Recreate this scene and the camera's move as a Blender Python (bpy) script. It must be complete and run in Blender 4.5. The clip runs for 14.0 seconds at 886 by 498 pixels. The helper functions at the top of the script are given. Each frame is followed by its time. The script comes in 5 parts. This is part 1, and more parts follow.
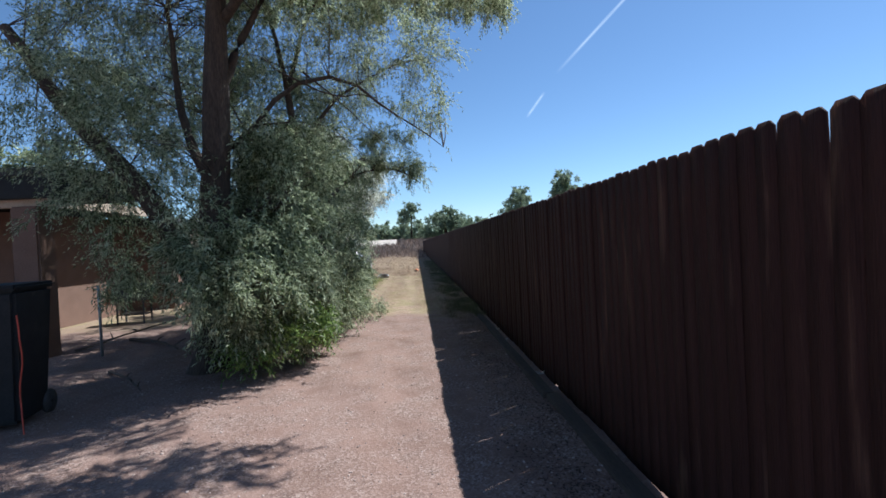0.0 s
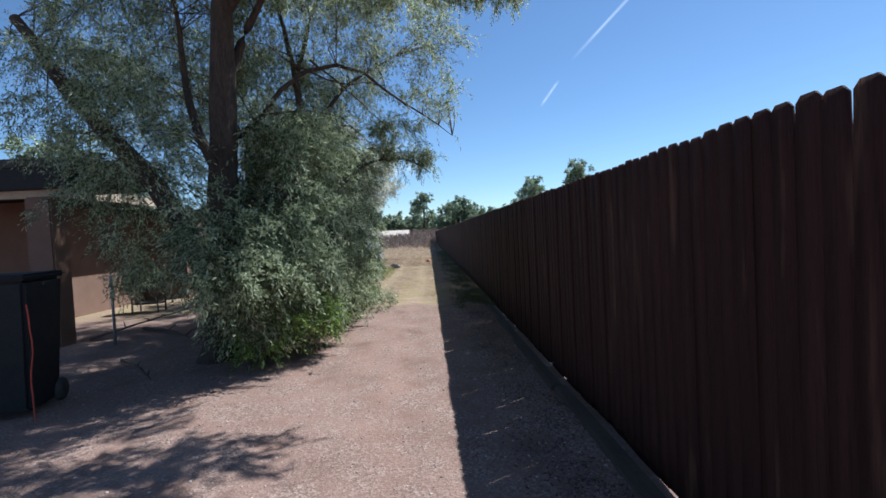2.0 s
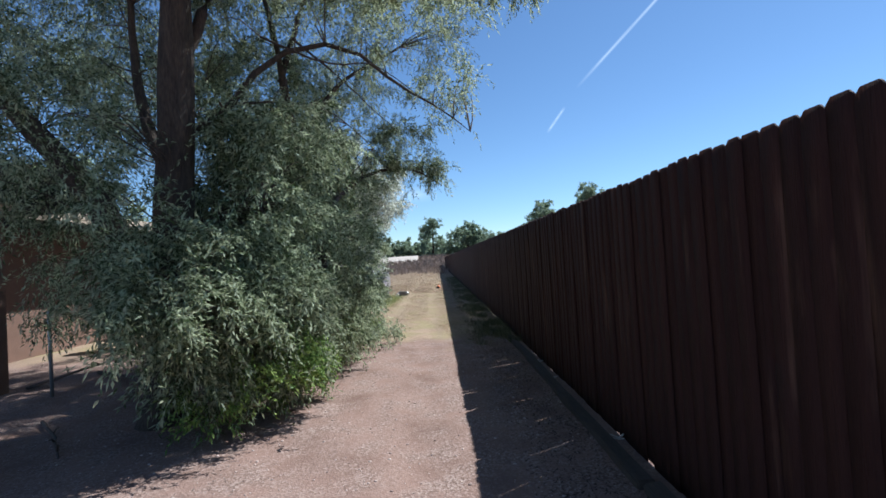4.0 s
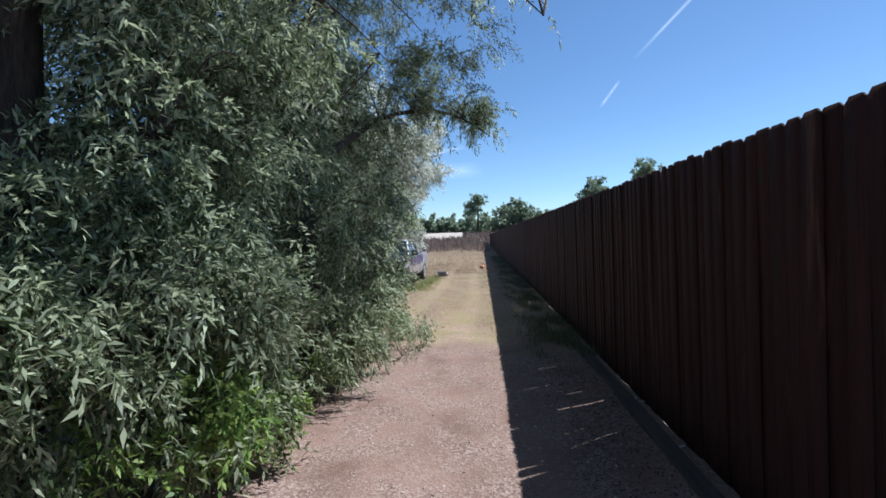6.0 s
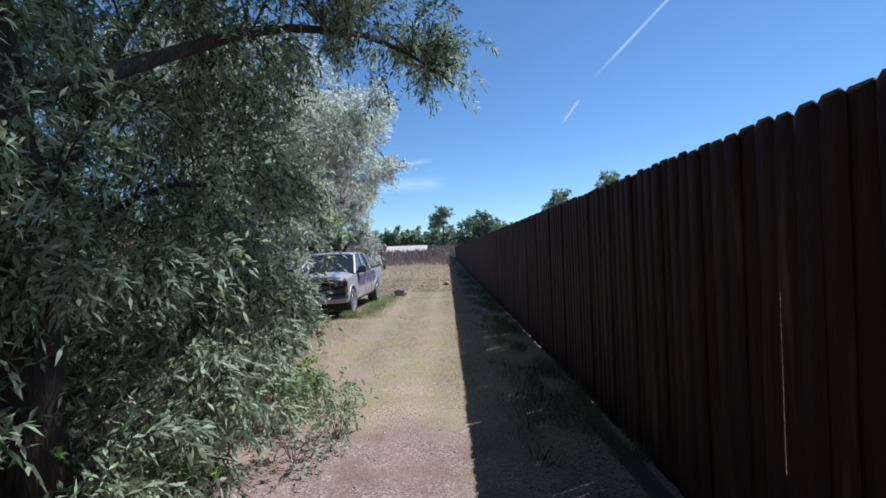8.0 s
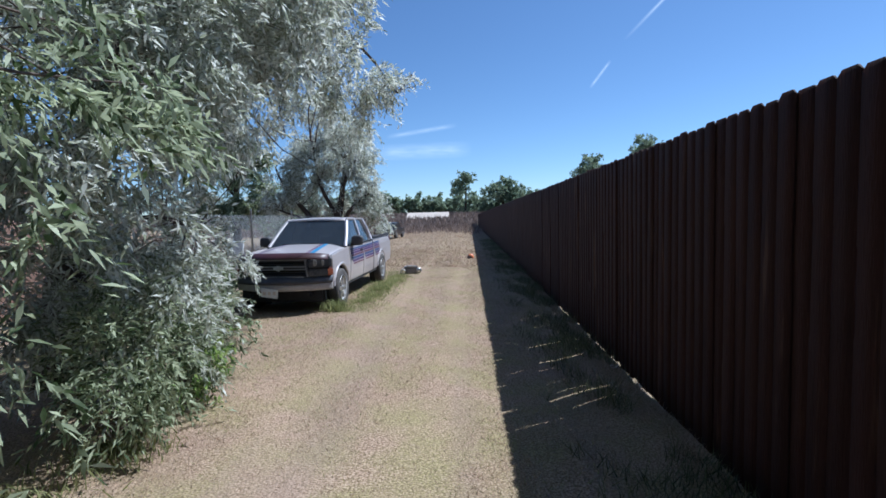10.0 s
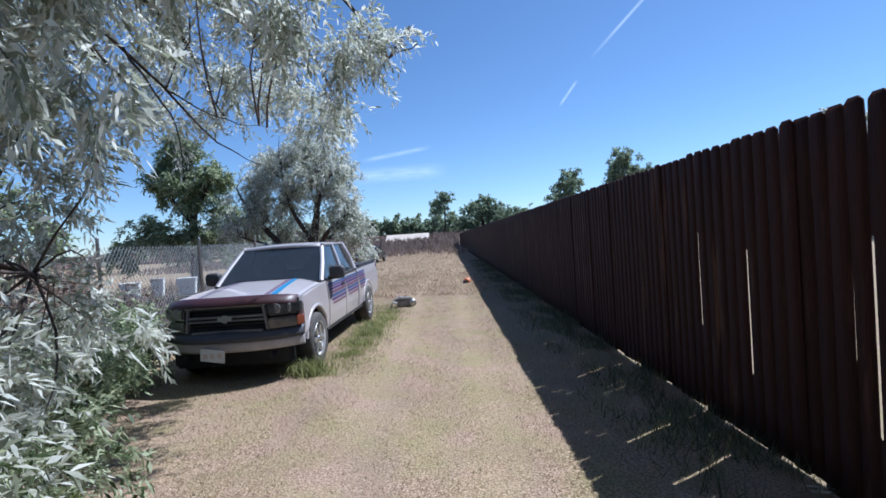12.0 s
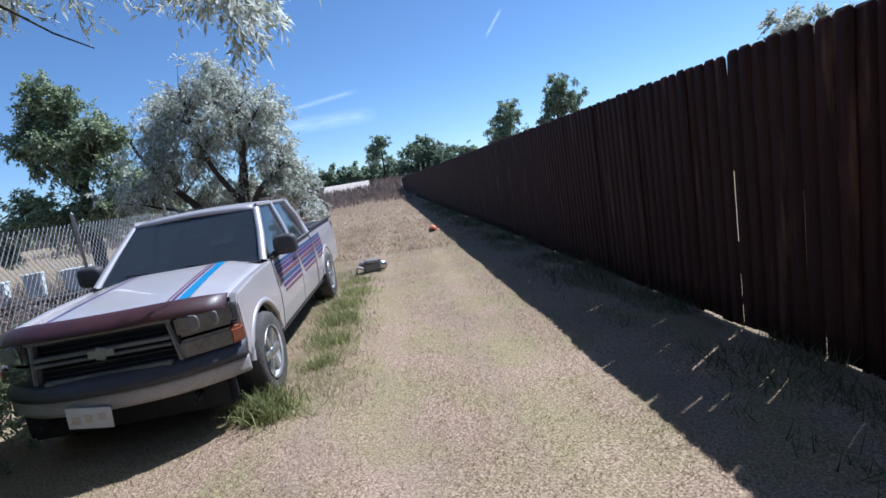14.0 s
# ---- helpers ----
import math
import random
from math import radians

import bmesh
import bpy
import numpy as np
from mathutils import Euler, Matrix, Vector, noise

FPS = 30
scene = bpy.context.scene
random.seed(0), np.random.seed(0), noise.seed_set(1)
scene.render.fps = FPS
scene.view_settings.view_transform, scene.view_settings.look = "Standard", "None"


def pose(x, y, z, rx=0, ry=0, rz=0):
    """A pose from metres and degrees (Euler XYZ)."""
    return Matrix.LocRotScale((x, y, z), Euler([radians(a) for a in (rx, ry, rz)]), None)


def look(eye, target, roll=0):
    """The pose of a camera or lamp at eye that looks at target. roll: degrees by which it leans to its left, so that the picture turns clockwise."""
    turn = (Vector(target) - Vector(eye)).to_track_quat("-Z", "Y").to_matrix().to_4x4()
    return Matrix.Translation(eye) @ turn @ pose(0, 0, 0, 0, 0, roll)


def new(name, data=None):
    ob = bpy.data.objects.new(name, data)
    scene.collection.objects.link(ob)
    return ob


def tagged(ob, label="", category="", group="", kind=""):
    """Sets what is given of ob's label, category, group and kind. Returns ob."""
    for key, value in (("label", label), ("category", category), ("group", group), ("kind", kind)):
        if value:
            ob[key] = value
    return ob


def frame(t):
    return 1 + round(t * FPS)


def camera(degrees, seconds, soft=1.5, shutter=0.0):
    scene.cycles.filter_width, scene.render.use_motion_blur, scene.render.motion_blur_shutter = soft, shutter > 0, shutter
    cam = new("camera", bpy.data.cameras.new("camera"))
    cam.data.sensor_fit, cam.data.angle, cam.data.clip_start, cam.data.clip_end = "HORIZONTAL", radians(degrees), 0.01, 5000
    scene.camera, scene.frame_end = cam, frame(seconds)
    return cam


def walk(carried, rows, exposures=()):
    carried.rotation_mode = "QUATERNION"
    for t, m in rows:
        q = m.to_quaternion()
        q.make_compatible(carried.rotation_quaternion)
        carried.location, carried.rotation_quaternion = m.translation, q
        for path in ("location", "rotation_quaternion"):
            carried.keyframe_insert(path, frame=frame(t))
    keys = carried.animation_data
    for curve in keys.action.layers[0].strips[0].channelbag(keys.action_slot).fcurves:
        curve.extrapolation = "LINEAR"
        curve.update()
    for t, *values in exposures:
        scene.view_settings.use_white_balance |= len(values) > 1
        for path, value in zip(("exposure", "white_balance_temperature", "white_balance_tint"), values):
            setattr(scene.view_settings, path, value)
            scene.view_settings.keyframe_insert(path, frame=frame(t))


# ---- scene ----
cam = camera(86, 14.0, soft=1.6)
PATH = [
    (0, (0.099, -2.871, 1.906), (0.215, -0.874, 1.878), -2.9),
    (0.5, (0.127, -2.863, 1.901), (0.208, -0.865, 1.9), -3.3),
    (1, (0.114, -2.871, 1.899), (0.191, -0.872, 1.9), -2.8),
    (1.5, (0.126, -2.859, 1.906), (0.196, -0.86, 1.899), -3.2),
    (2, (0.18, -2.787, 1.898), (0.24, -0.789, 1.832), -2.9),
    (2.2, (0.213, -2.692, 1.912), (0.293, -0.695, 1.831), -3.4),
    (4.5, (0.1, -0.232, 1.807), (0.069, 1.767, 1.871), -3.4),
    (5, (0.177, 0.528, 1.834), (0.022, 2.522, 1.827), -3.4),
    (5.5, (0.096, 1.243, 1.838), (0.061, 3.243, 1.837), -0.7),
    (6, (0.132, 1.912, 1.822), (-0.031, 3.904, 1.779), -2.1),
    (6.5, (0.1, 2.794, 1.839), (-0.062, 4.782, 1.698), -1.1),
    (7, (0.155, 3.538, 1.754), (0.044, 5.535, 1.78), -2.1),
    (7.5, (0.202, 4.281, 1.808), (0.132, 6.28, 1.799), -2.7),
    (8, (0.196, 5.118, 1.804), (0.179, 7.118, 1.81), -2.1),
    (8.5, (0.294, 6.163, 1.789), (0.179, 8.159, 1.76), -2.5),
    (10.8, (-0.012, 10.243, 1.757), (-0.065, 12.234, 1.575), 0.3),
    (11, (-0.026, 10.456, 1.732), (-0.012, 12.447, 1.539), 2.0),
    (11.5, (-0.392, 10.955, 1.794), (-0.225, 12.943, 1.642), 1.8),
    (12, (-0.526, 11.596, 1.775), (-0.547, 13.595, 1.729), -3.9),
    (12.5, (-0.752, 12.203, 1.758), (-0.738, 14.2, 1.658), -1.7),
    (13, (-0.938, 12.766, 1.765), (-0.795, 14.756, 1.628), -1.4),
    (13.5, (-1.01, 13.407, 1.782), (-0.949, 15.397, 1.597), -3.3),
    (14, (-1.166, 14.007, 1.802), (-0.979, 15.974, 1.496), -9.5),
]
walk(cam, [(t, look(e, g, r)) for t, e, g, r in PATH], exposures=[(0, 0.54, 5530, 4), (4.5, 0.56, 5450, 3), (6.5, 0.48, 5380, 5), (8.2, 0.38, 5160, 4), (10.8, 0.38, 5140, 8), (11.6, 0.56, 5180, 9), (12.6, 0.36, 5120, 7), (14, 0.46, 5140, 8)])

# ---- world and sun ----
SUN = Vector((1.46, 0.88, 2.4)).normalized()
world = bpy.data.worlds.new("sky")
scene.world = world
world.use_nodes = True
wn = world.node_tree
sky = wn.nodes.new("ShaderNodeTexSky")
sky.sky_type, sky.sun_disc = "NISHITA", False
sky.sun_elevation, sky.sun_rotation = math.asin(SUN.z), math.atan2(SUN.x, SUN.y)
sky.altitude, sky.dust_density, sky.ozone_density, sky.air_density = 1500, 0.3, 2.5, 1.0
wn.links.new(sky.outputs[0], wn.nodes["Background"].inputs[0])
wn.nodes["Background"].inputs[1].default_value = 0.088
sun = new("sun", bpy.data.lights.new("sun", "SUN"))
sun.data.energy, sun.data.angle, sun.data.color = 5.0, radians(0.53), (1, 0.95, 0.88)
sun.matrix_world = look((0, 0, 0), -SUN)


# ---- materials ----
def material(name, low, high, scale=8.0, rough=0.8, metal=0.0, bump=0.3, fine=60.0, stretch=(1, 1, 1), island=0.0, obj=0.0, through_light=0.0, coat=0.0):
    """Two-scale mottled surface between two colours."""
    m = bpy.data.materials.new(name)
    m.use_nodes = True
    n, l = m.node_tree.nodes, m.node_tree.links
    b = n["Principled BSDF"]
    co = n.new("ShaderNodeTexCoord")
    mp = n.new("ShaderNodeMapping")
    mp.inputs["Scale"].default_value = stretch
    l.new(co.outputs["Object"], mp.inputs[0])
    big, small = n.new("ShaderNodeTexNoise"), n.new("ShaderNodeTexNoise")
    big.inputs["Scale"].default_value, small.inputs["Scale"].default_value = scale, fine
    big.inputs["Detail"].default_value, small.inputs["Detail"].default_value = 4, 3
    l.new(mp.outputs[0], big.inputs[0]), l.new(mp.outputs[0], small.inputs[0])
    mix = n.new("ShaderNodeMath")
    mix.operation = "MULTIPLY_ADD"
    mix.inputs[1].default_value = 0.5
    half = n.new("ShaderNodeMath")
    half.operation = "MULTIPLY"
    half.inputs[1].default_value = 0.5
    l.new(small.outputs[0], half.inputs[0])
    l.new(big.outputs[0], mix.inputs[0]), l.new(half.outputs[0], mix.inputs[2])
    fac = mix.outputs[0]
    for amount, kind, out in ((island, "ShaderNodeNewGeometry", "Random Per Island"), (obj, "ShaderNodeObjectInfo", "Random")):
        if amount:
            g, a = n.new(kind), n.new("ShaderNodeMath")
            a.operation = "MULTIPLY_ADD"
            a.inputs[1].default_value = amount
            sub = n.new("ShaderNodeMath")
            sub.operation = "SUBTRACT"
            sub.inputs[1].default_value = 0.5
            l.new(g.outputs[out], sub.inputs[0])
            l.new(sub.outputs[0], a.inputs[0]), l.new(fac, a.inputs[2])
            fac = a.outputs[0]
    ramp = n.new("ShaderNodeValToRGB")
    ramp.color_ramp.elements[0].position, ramp.color_ramp.elements[1].position = 0.3, 0.7
    ramp.color_ramp.elements[0].color, ramp.color_ramp.elements[1].color = (*low, 1), (*high, 1)
    l.new(fac, ramp.inputs[0]), l.new(ramp.outputs[0], b.inputs["Base Color"])
    b.inputs["Roughness"].default_value, b.inputs["Metallic"].default_value = rough, metal
    b.inputs["Coat Weight"].default_value = coat
    if bump:
        bp = n.new("ShaderNodeBump")
        bp.inputs["Strength"].default_value, bp.inputs["Distance"].default_value = bump, 0.02
        l.new(small.outputs[0], bp.inputs["Height"]), l.new(bp.outputs[0], b.inputs["Normal"])
    if through_light:
        tr, mx = n.new("ShaderNodeBsdfTranslucent"), n.new("ShaderNodeMixShader")
        mx.inputs[0].default_value = through_light
        l.new(ramp.outputs[0], tr.inputs[0])
        l.new(b.outputs[0], mx.inputs[1]), l.new(tr.outputs[0], mx.inputs[2])
        l.new(mx.outputs[0], n["Material Output"].inputs[0])
    return m


def ground_material():
    """Pinkish gravelly dirt near the trees, dry mown grass further on."""
    m = bpy.data.materials.new("ground")
    m.use_nodes = True
    n, l = m.node_tree.nodes, m.node_tree.links
    b = n["Principled BSDF"]
    co = n.new("ShaderNodeTexCoord")

    def noise_at(scale, detail=4):
        t = n.new("ShaderNodeTexNoise")
        t.inputs["Scale"].default_value, t.inputs["Detail"].default_value = scale, detail
        l.new(co.outputs["Object"], t.inputs[0])
        return t.outputs[0]

    def ramp(fac, stops):
        r = n.new("ShaderNodeValToRGB")
        while len(r.color_ramp.elements) < len(stops):
            r.color_ramp.elements.new(0.5)
        for e, (p, c) in zip(r.color_ramp.elements, stops):
            e.position, e.color = p, (*c, 1)
        l.new(fac, r.inputs[0])
        return r.outputs[0]

    def math_node(op, a, c):
        k = n.new("ShaderNodeMath")
        k.operation = op
        for j, v in enumerate((a, c)):
            if isinstance(v, (int, float)):
                k.inputs[j].default_value = v
            else:
                l.new(v, k.inputs[j])
        return k.outputs[0]

    def blend(fac, a, c):
        k = n.new("ShaderNodeMix")
        k.data_type = "RGBA"
        l.new(fac, k.inputs[0]), l.new(a, k.inputs[6]), l.new(c, k.inputs[7])
        return k.outputs[2]

    dirt = ramp(noise_at(1.3, 6), [(0.3, (0.18, 0.108, 0.082)), (0.5, (0.265, 0.165, 0.13)), (0.72, (0.325, 0.218, 0.176))])
    stones = n.new("ShaderNodeTexVoronoi")
    stones.inputs["Scale"].default_value = 55
    l.new(co.outputs["Object"], stones.inputs[0])
    speck = ramp(stones.outputs["Color"], [(0.2, (0.125, 0.082, 0.066)), (0.55, (0.26, 0.176, 0.143)), (0.9, (0.42, 0.325, 0.28))])
    where = ramp(noise_at(2.6, 5), [(0.36, (0.15, 0.15, 0.15)), (0.62, (0.75, 0.75, 0.75))])
    dirt = blend(where, dirt, speck)
    grass = ramp(noise_at(62, 8), [(0.34, (0.15, 0.104, 0.064)), (0.5, (0.325, 0.222, 0.152)), (0.66, (0.52, 0.378, 0.28))])
    green = ramp(noise_at(56, 8), [(0.34, (0.09, 0.09, 0.028)), (0.66, (0.38, 0.34, 0.14))])
    patch = ramp(noise_at(1.7, 7), [(0.38, (0.03, 0.03, 0.03)), (0.62, (0.52, 0.52, 0.52))])
    grass = blend(patch, grass, green)
    pink = ramp(noise_at(0.8, 5), [(0.52, (0, 0, 0)), (0.72, (0.35, 0.35, 0.35))])
    grass = blend(pink, grass, dirt)
    mp = n.new("ShaderNodeMapping")
    mp.inputs["Scale"].default_value = (2.0, 0.13, 1)
    l.new(co.outputs["Object"], mp.inputs[0])
    tracks = n.new("ShaderNodeTexNoise")
    tracks.inputs["Scale"].default_value, tracks.inputs["Detail"].default_value = 1.0, 4
    l.new(mp.outputs[0], tracks.inputs[0])
    worn = ramp(tracks.outputs[0], [(0.48, (0, 0, 0)), (0.68, (0.45, 0.45, 0.45))])
    bare = ramp(noise_at(60, 4), [(0.3, (0.19, 0.13, 0.096)), (0.7, (0.36, 0.27, 0.215))])
    grass = blend(worn, grass, bare)
    fines = ramp(noise_at(24, 3), [(0.3, (0.24, 0.146, 0.112)), (0.7, (0.325, 0.21, 0.168))])
    dirt = blend(worn, dirt, fines)
    sep = n.new("ShaderNodeSeparateXYZ")
    l.new(co.outputs["Object"], sep.inputs[0])
    edge = math_node("ADD", sep.outputs[1], math_node("MULTIPLY", math_node("SUBTRACT", noise_at(0.9, 5), 0.5), 5.0))
    far = n.new("ShaderNodeMapRange")
    far.inputs[1].default_value, far.inputs[2].default_value = 9.2, 11.0
    l.new(edge, far.inputs[0])
    l.new(blend(far.outputs[0], dirt, grass), b.inputs["Base Color"])
    b.inputs["Roughness"].default_value = 0.95
    b.inputs["Specular IOR Level"].default_value = 0.15
    bp = n.new("ShaderNodeBump")
    bp.inputs["Strength"].default_value, bp.inputs["Distance"].default_value = 0.5, 0.016
    l.new(math_node("ADD", noise_at(60, 7), math_node("MULTIPLY", stones.outputs["Distance"], 0.6)), bp.inputs["Height"])
    l.new(bp.outputs[0], b.inputs["Normal"])
    return m


def glass_material(name, tint, rough=0.02):
    m = bpy.data.materials.new(name)
    m.use_nodes = True
    b = m.node_tree.nodes["Principled BSDF"]
    b.inputs["Base Color"].default_value = (*tint, 1)
    b.inputs["Transmission Weight"].default_value = 0.85
    b.inputs["Roughness"].default_value = rough
    b.inputs["IOR"].default_value = 1.45
    return m


def sky_streak(name, strength):
    """Thin ice cloud: mostly clear, its sunlit white put in as glow."""
    m = bpy.data.materials.new(name)
    m.use_nodes = True
    n, l = m.node_tree.nodes, m.node_tree.links
    e, tr, mx = n.new("ShaderNodeEmission"), n.new("ShaderNodeBsdfTransparent"), n.new("ShaderNodeMixShader")
    e.inputs[0].default_value, e.inputs[1].default_value = (0.9, 0.95, 1, 1), 0.95
    uv = n.new("ShaderNodeUVMap")
    sep = n.new("ShaderNodeSeparateXYZ")
    l.new(uv.outputs[0], sep.inputs[0])
    a = n.new("ShaderNodeMath")
    a.operation = "PINGPONG"
    a.inputs[1].default_value = 0.5
    l.new(sep.outputs[1], a.inputs[0])
    c = n.new("ShaderNodeMath")
    c.operation = "PINGPONG"
    c.inputs[1].default_value = 0.5
    l.new(sep.outputs[0], c.inputs[0])
    c2 = n.new("ShaderNodeMath")
    c2.operation, c2.use_clamp = "MULTIPLY", True
    c2.inputs[1].default_value = 5
    l.new(c.outputs[0], c2.inputs[0])
    t = n.new("ShaderNodeTexNoise")
    t.inputs["Scale"].default_value, t.inputs["Detail"].default_value = 6, 5
    l.new(uv.outputs[0], t.inputs[0])
    p = n.new("ShaderNodeMath")
    p.operation = "MULTIPLY"
    l.new(a.outputs[0], p.inputs[0]), l.new(t.outputs[0], p.inputs[1])
    p2 = n.new("ShaderNodeMath")
    p2.operation = "MULTIPLY"
    l.new(p.outputs[0], p2.inputs[0]), l.new(c2.outputs[0], p2.inputs[1])
    q = n.new("ShaderNodeMath")
    q.operation, q.use_clamp = "MULTIPLY", True
    q.inputs[1].default_value = strength
    l.new(p2.outputs[0], q.inputs[0]), l.new(q.outputs[0], mx.inputs[0])
    l.new(tr.outputs[0], mx.inputs[1]), l.new(e.outputs[0], mx.inputs[2]), l.new(mx.outputs[0], n["Material Output"].inputs[0])
    return m


M_GROUND = ground_material()
M_FENCE = material("stained_cedar", (0.028, 0.0125, 0.0105), (0.056, 0.025, 0.02), 3, 0.75, 0, 0.5, 40, (3, 3, 0.25), 0, 0.12)


def weathered(m, colour, size, stretch, start, end, most):
    """Streaks where the stain has worn off and bare wood shows."""
    n, l = m.node_tree.nodes, m.node_tree.links
    b = n["Principled BSDF"]
    was = b.inputs["Base Color"].links[0].from_socket
    co, mp, t = n.new("ShaderNodeTexCoord"), n.new("ShaderNodeMapping"), n.new("ShaderNodeTexNoise")
    mp.inputs["Scale"].default_value = stretch
    t.inputs["Scale"].default_value, t.inputs["Detail"].default_value = size, 5
    l.new(co.outputs["Object"], mp.inputs[0]), l.new(mp.outputs[0], t.inputs[0])
    r, k = n.new("ShaderNodeMapRange"), n.new("ShaderNodeMix")
    r.inputs[1].default_value, r.inputs[2].default_value, r.inputs[4].default_value = start, end, most
    k.data_type = "RGBA"
    k.inputs[7].default_value = (*colour, 1)
    l.new(t.outputs[0], r.inputs[0]), l.new(r.outputs[0], k.inputs[0])
    l.new(was, k.inputs[6]), l.new(k.outputs[2], b.inputs["Base Color"])


weathered(M_FENCE, (0.15, 0.082, 0.055), 1.0, (7, 7, 0.9), 0.6, 0.76, 0.75)
weathered(M_FENCE, (0.014, 0.007, 0.006), 1.0, (45, 45, 1.3), 0.54, 0.7, 0.5)
M_FENCE.node_tree.nodes["Principled BSDF"].inputs["Specular IOR Level"].default_value = 0.12
M_RAIL = material("weathered_rail", (0.06, 0.035, 0.025), (0.16, 0.1, 0.07), 4, 0.85, 0, 0.4, 50, (3, 0.3, 3))
M_TIMBER = material("old_timber", (0.035, 0.025, 0.02), (0.11, 0.08, 0.062), 4, 0.9, 0, 0.6, 50, (3, 0.3, 3))
M_BARK = material("dark_bark", (0.02, 0.014, 0.011), (0.1, 0.07, 0.052), 5, 0.95, 0, 1.0, 22, (2.5, 2.5, 0.5))
M_TWIG = material("twig_bark", (0.045, 0.03, 0.024), (0.14, 0.1, 0.08), 8, 0.9, 0, 0.3, 60)
M_LEAF = material("olive_leaf", (0.07, 0.098, 0.038), (0.545, 0.58, 0.375), 4.5, 0.5, 0, 0, 14, (1, 1, 1), 0.55, 0, 0.5)
M_SILVER = material("silver_leaf", (0.3, 0.315, 0.22), (0.82, 0.81, 0.73), 1.0, 0.5, 0, 0, 20, (1, 1, 1), 0.7, 0, 0.52)
M_GREEN = material("green_leaf", (0.14, 0.18, 0.08), (0.5, 0.54, 0.34), 0.9, 0.5, 0, 0, 20, (1, 1, 1), 0.7, 0, 0.42)
M_YOUNG = material("young_leaf", (0.1, 0.17, 0.035), (0.34, 0.43, 0.12), 0.9, 0.5, 0, 0, 20, (1, 1, 1), 0.7, 0, 0.42)
for leaf_material in (M_LEAF, M_SILVER, M_GREEN, M_YOUNG):
    leaf_material.node_tree.nodes["Principled BSDF"].inputs["Specular IOR Level"].default_value = 0.28
M_FARLEAF = material("far_leaf", (0.13, 0.17, 0.1), (0.4, 0.46, 0.31), 0.3, 0.7, 0, 0, 3, (1, 1, 1), 0.7, 0, 0.45)
M_DRYGRASS = material("dry_grass", (0.24, 0.165, 0.1), (0.57, 0.42, 0.315), 0.7, 0.85, 0, 0, 20, (1, 1, 1), 0.32, 0, 0.45)
M_GREENGRASS = material("green_grass", (0.15, 0.165, 0.055), (0.42, 0.42, 0.18), 1.1, 0.75, 0, 0, 20, (1, 1, 1), 0.6, 0, 0.55)
# weed green with the shade beside the fence worked into its colour
M_SHADEWEED = material("shade_darkened_weed", (0.05, 0.065, 0.025), (0.2, 0.2, 0.1), 1.4, 0.75, 0, 0, 20, (1, 1, 1), 0.6, 0, 0.3)
M_WEED = material("brown_weed", (0.14, 0.1, 0.08), (0.36, 0.27, 0.22), 1.1, 0.9, 0, 0, 20, (1, 1, 1), 0.6, 0, 0.2)
M_PEBBLE = material("pebble", (0.2, 0.135, 0.11), (0.52, 0.4, 0.345), 6, 0.9, 0, 0.2, 60, (1, 1, 1), 0.6)
M_STUCCO = material("adobe_stucco", (0.15, 0.085, 0.06), (0.24, 0.142, 0.104), 2, 0.95, 0, 0.5, 40)
M_ROOF = material("dark_shingle", (0.03, 0.028, 0.028), (0.09, 0.08, 0.075), 4, 0.9, 0, 0.5, 30)
M_FASCIA = material("cream_fascia", (0.4, 0.3, 0.22), (0.55, 0.43, 0.33), 3, 0.8, 0, 0.2, 30)
M_WHITE = material("white_paint", (0.62, 0.62, 0.6), (0.8, 0.8, 0.78), 4, 0.6, 0, 0.1, 40)
M_PAINT = material("pewter_paint", (0.47, 0.415, 0.405), (0.58, 0.525, 0.515), 1.5, 0.38, 0.25, 0.02, 90, (1, 1, 1), 0, 0, 0, 0.5)
M_DUSTY = material("dusty_plastic", (0.03, 0.028, 0.03), (0.075, 0.068, 0.068), 4, 0.6, 0, 0.1, 60)
M_CHROME = material("dull_chrome", (0.45, 0.43, 0.42), (0.62, 0.6, 0.58), 6, 0.28, 0.85, 0.05, 60)
M_BLACK = material("black_void", (0.006, 0.006, 0.007), (0.02, 0.02, 0.02), 6, 0.8, 0, 0.1, 40)
M_TYRE = material("tyre_rubber", (0.035, 0.031, 0.028), (0.12, 0.105, 0.095), 6, 0.85, 0, 0.4, 60)
M_ALLOY = material("alloy", (0.5, 0.48, 0.47), (0.68, 0.66, 0.64), 5, 0.42, 0.35, 0.05, 50)
M_MAROON = material("maroon_shield", (0.035, 0.011, 0.012), (0.07, 0.022, 0.023), 3, 0.45, 0, 0.05, 50, (1, 1, 1), 0, 0, 0, 0.1)
M_BLUE = material("blue_vinyl", (0.02, 0.17, 0.36), (0.04, 0.24, 0.45), 3, 0.35, 0, 0.02, 50)
M_DEEPBLUE = material("faded_blue_vinyl", (0.035, 0.07, 0.17), (0.06, 0.105, 0.22), 3, 0.4, 0, 0.02, 50)
M_BUMPER = material("scuffed_steel", (0.34, 0.31, 0.3), (0.5, 0.47, 0.46), 5, 0.5, 0.35, 0.1, 50)
M_PAD = material("faded_dark_plastic", (0.035, 0.035, 0.042), (0.085, 0.083, 0.095), 3, 0.5, 0, 0.05, 60)
M_TRIM = material("dusty_grey_trim", (0.17, 0.16, 0.158), (0.3, 0.285, 0.28), 6, 0.45, 0.4, 0.05, 60)
M_RED = material("red_vinyl", (0.13, 0.05, 0.075), (0.2, 0.09, 0.12), 3, 0.4, 0, 0.02, 50)
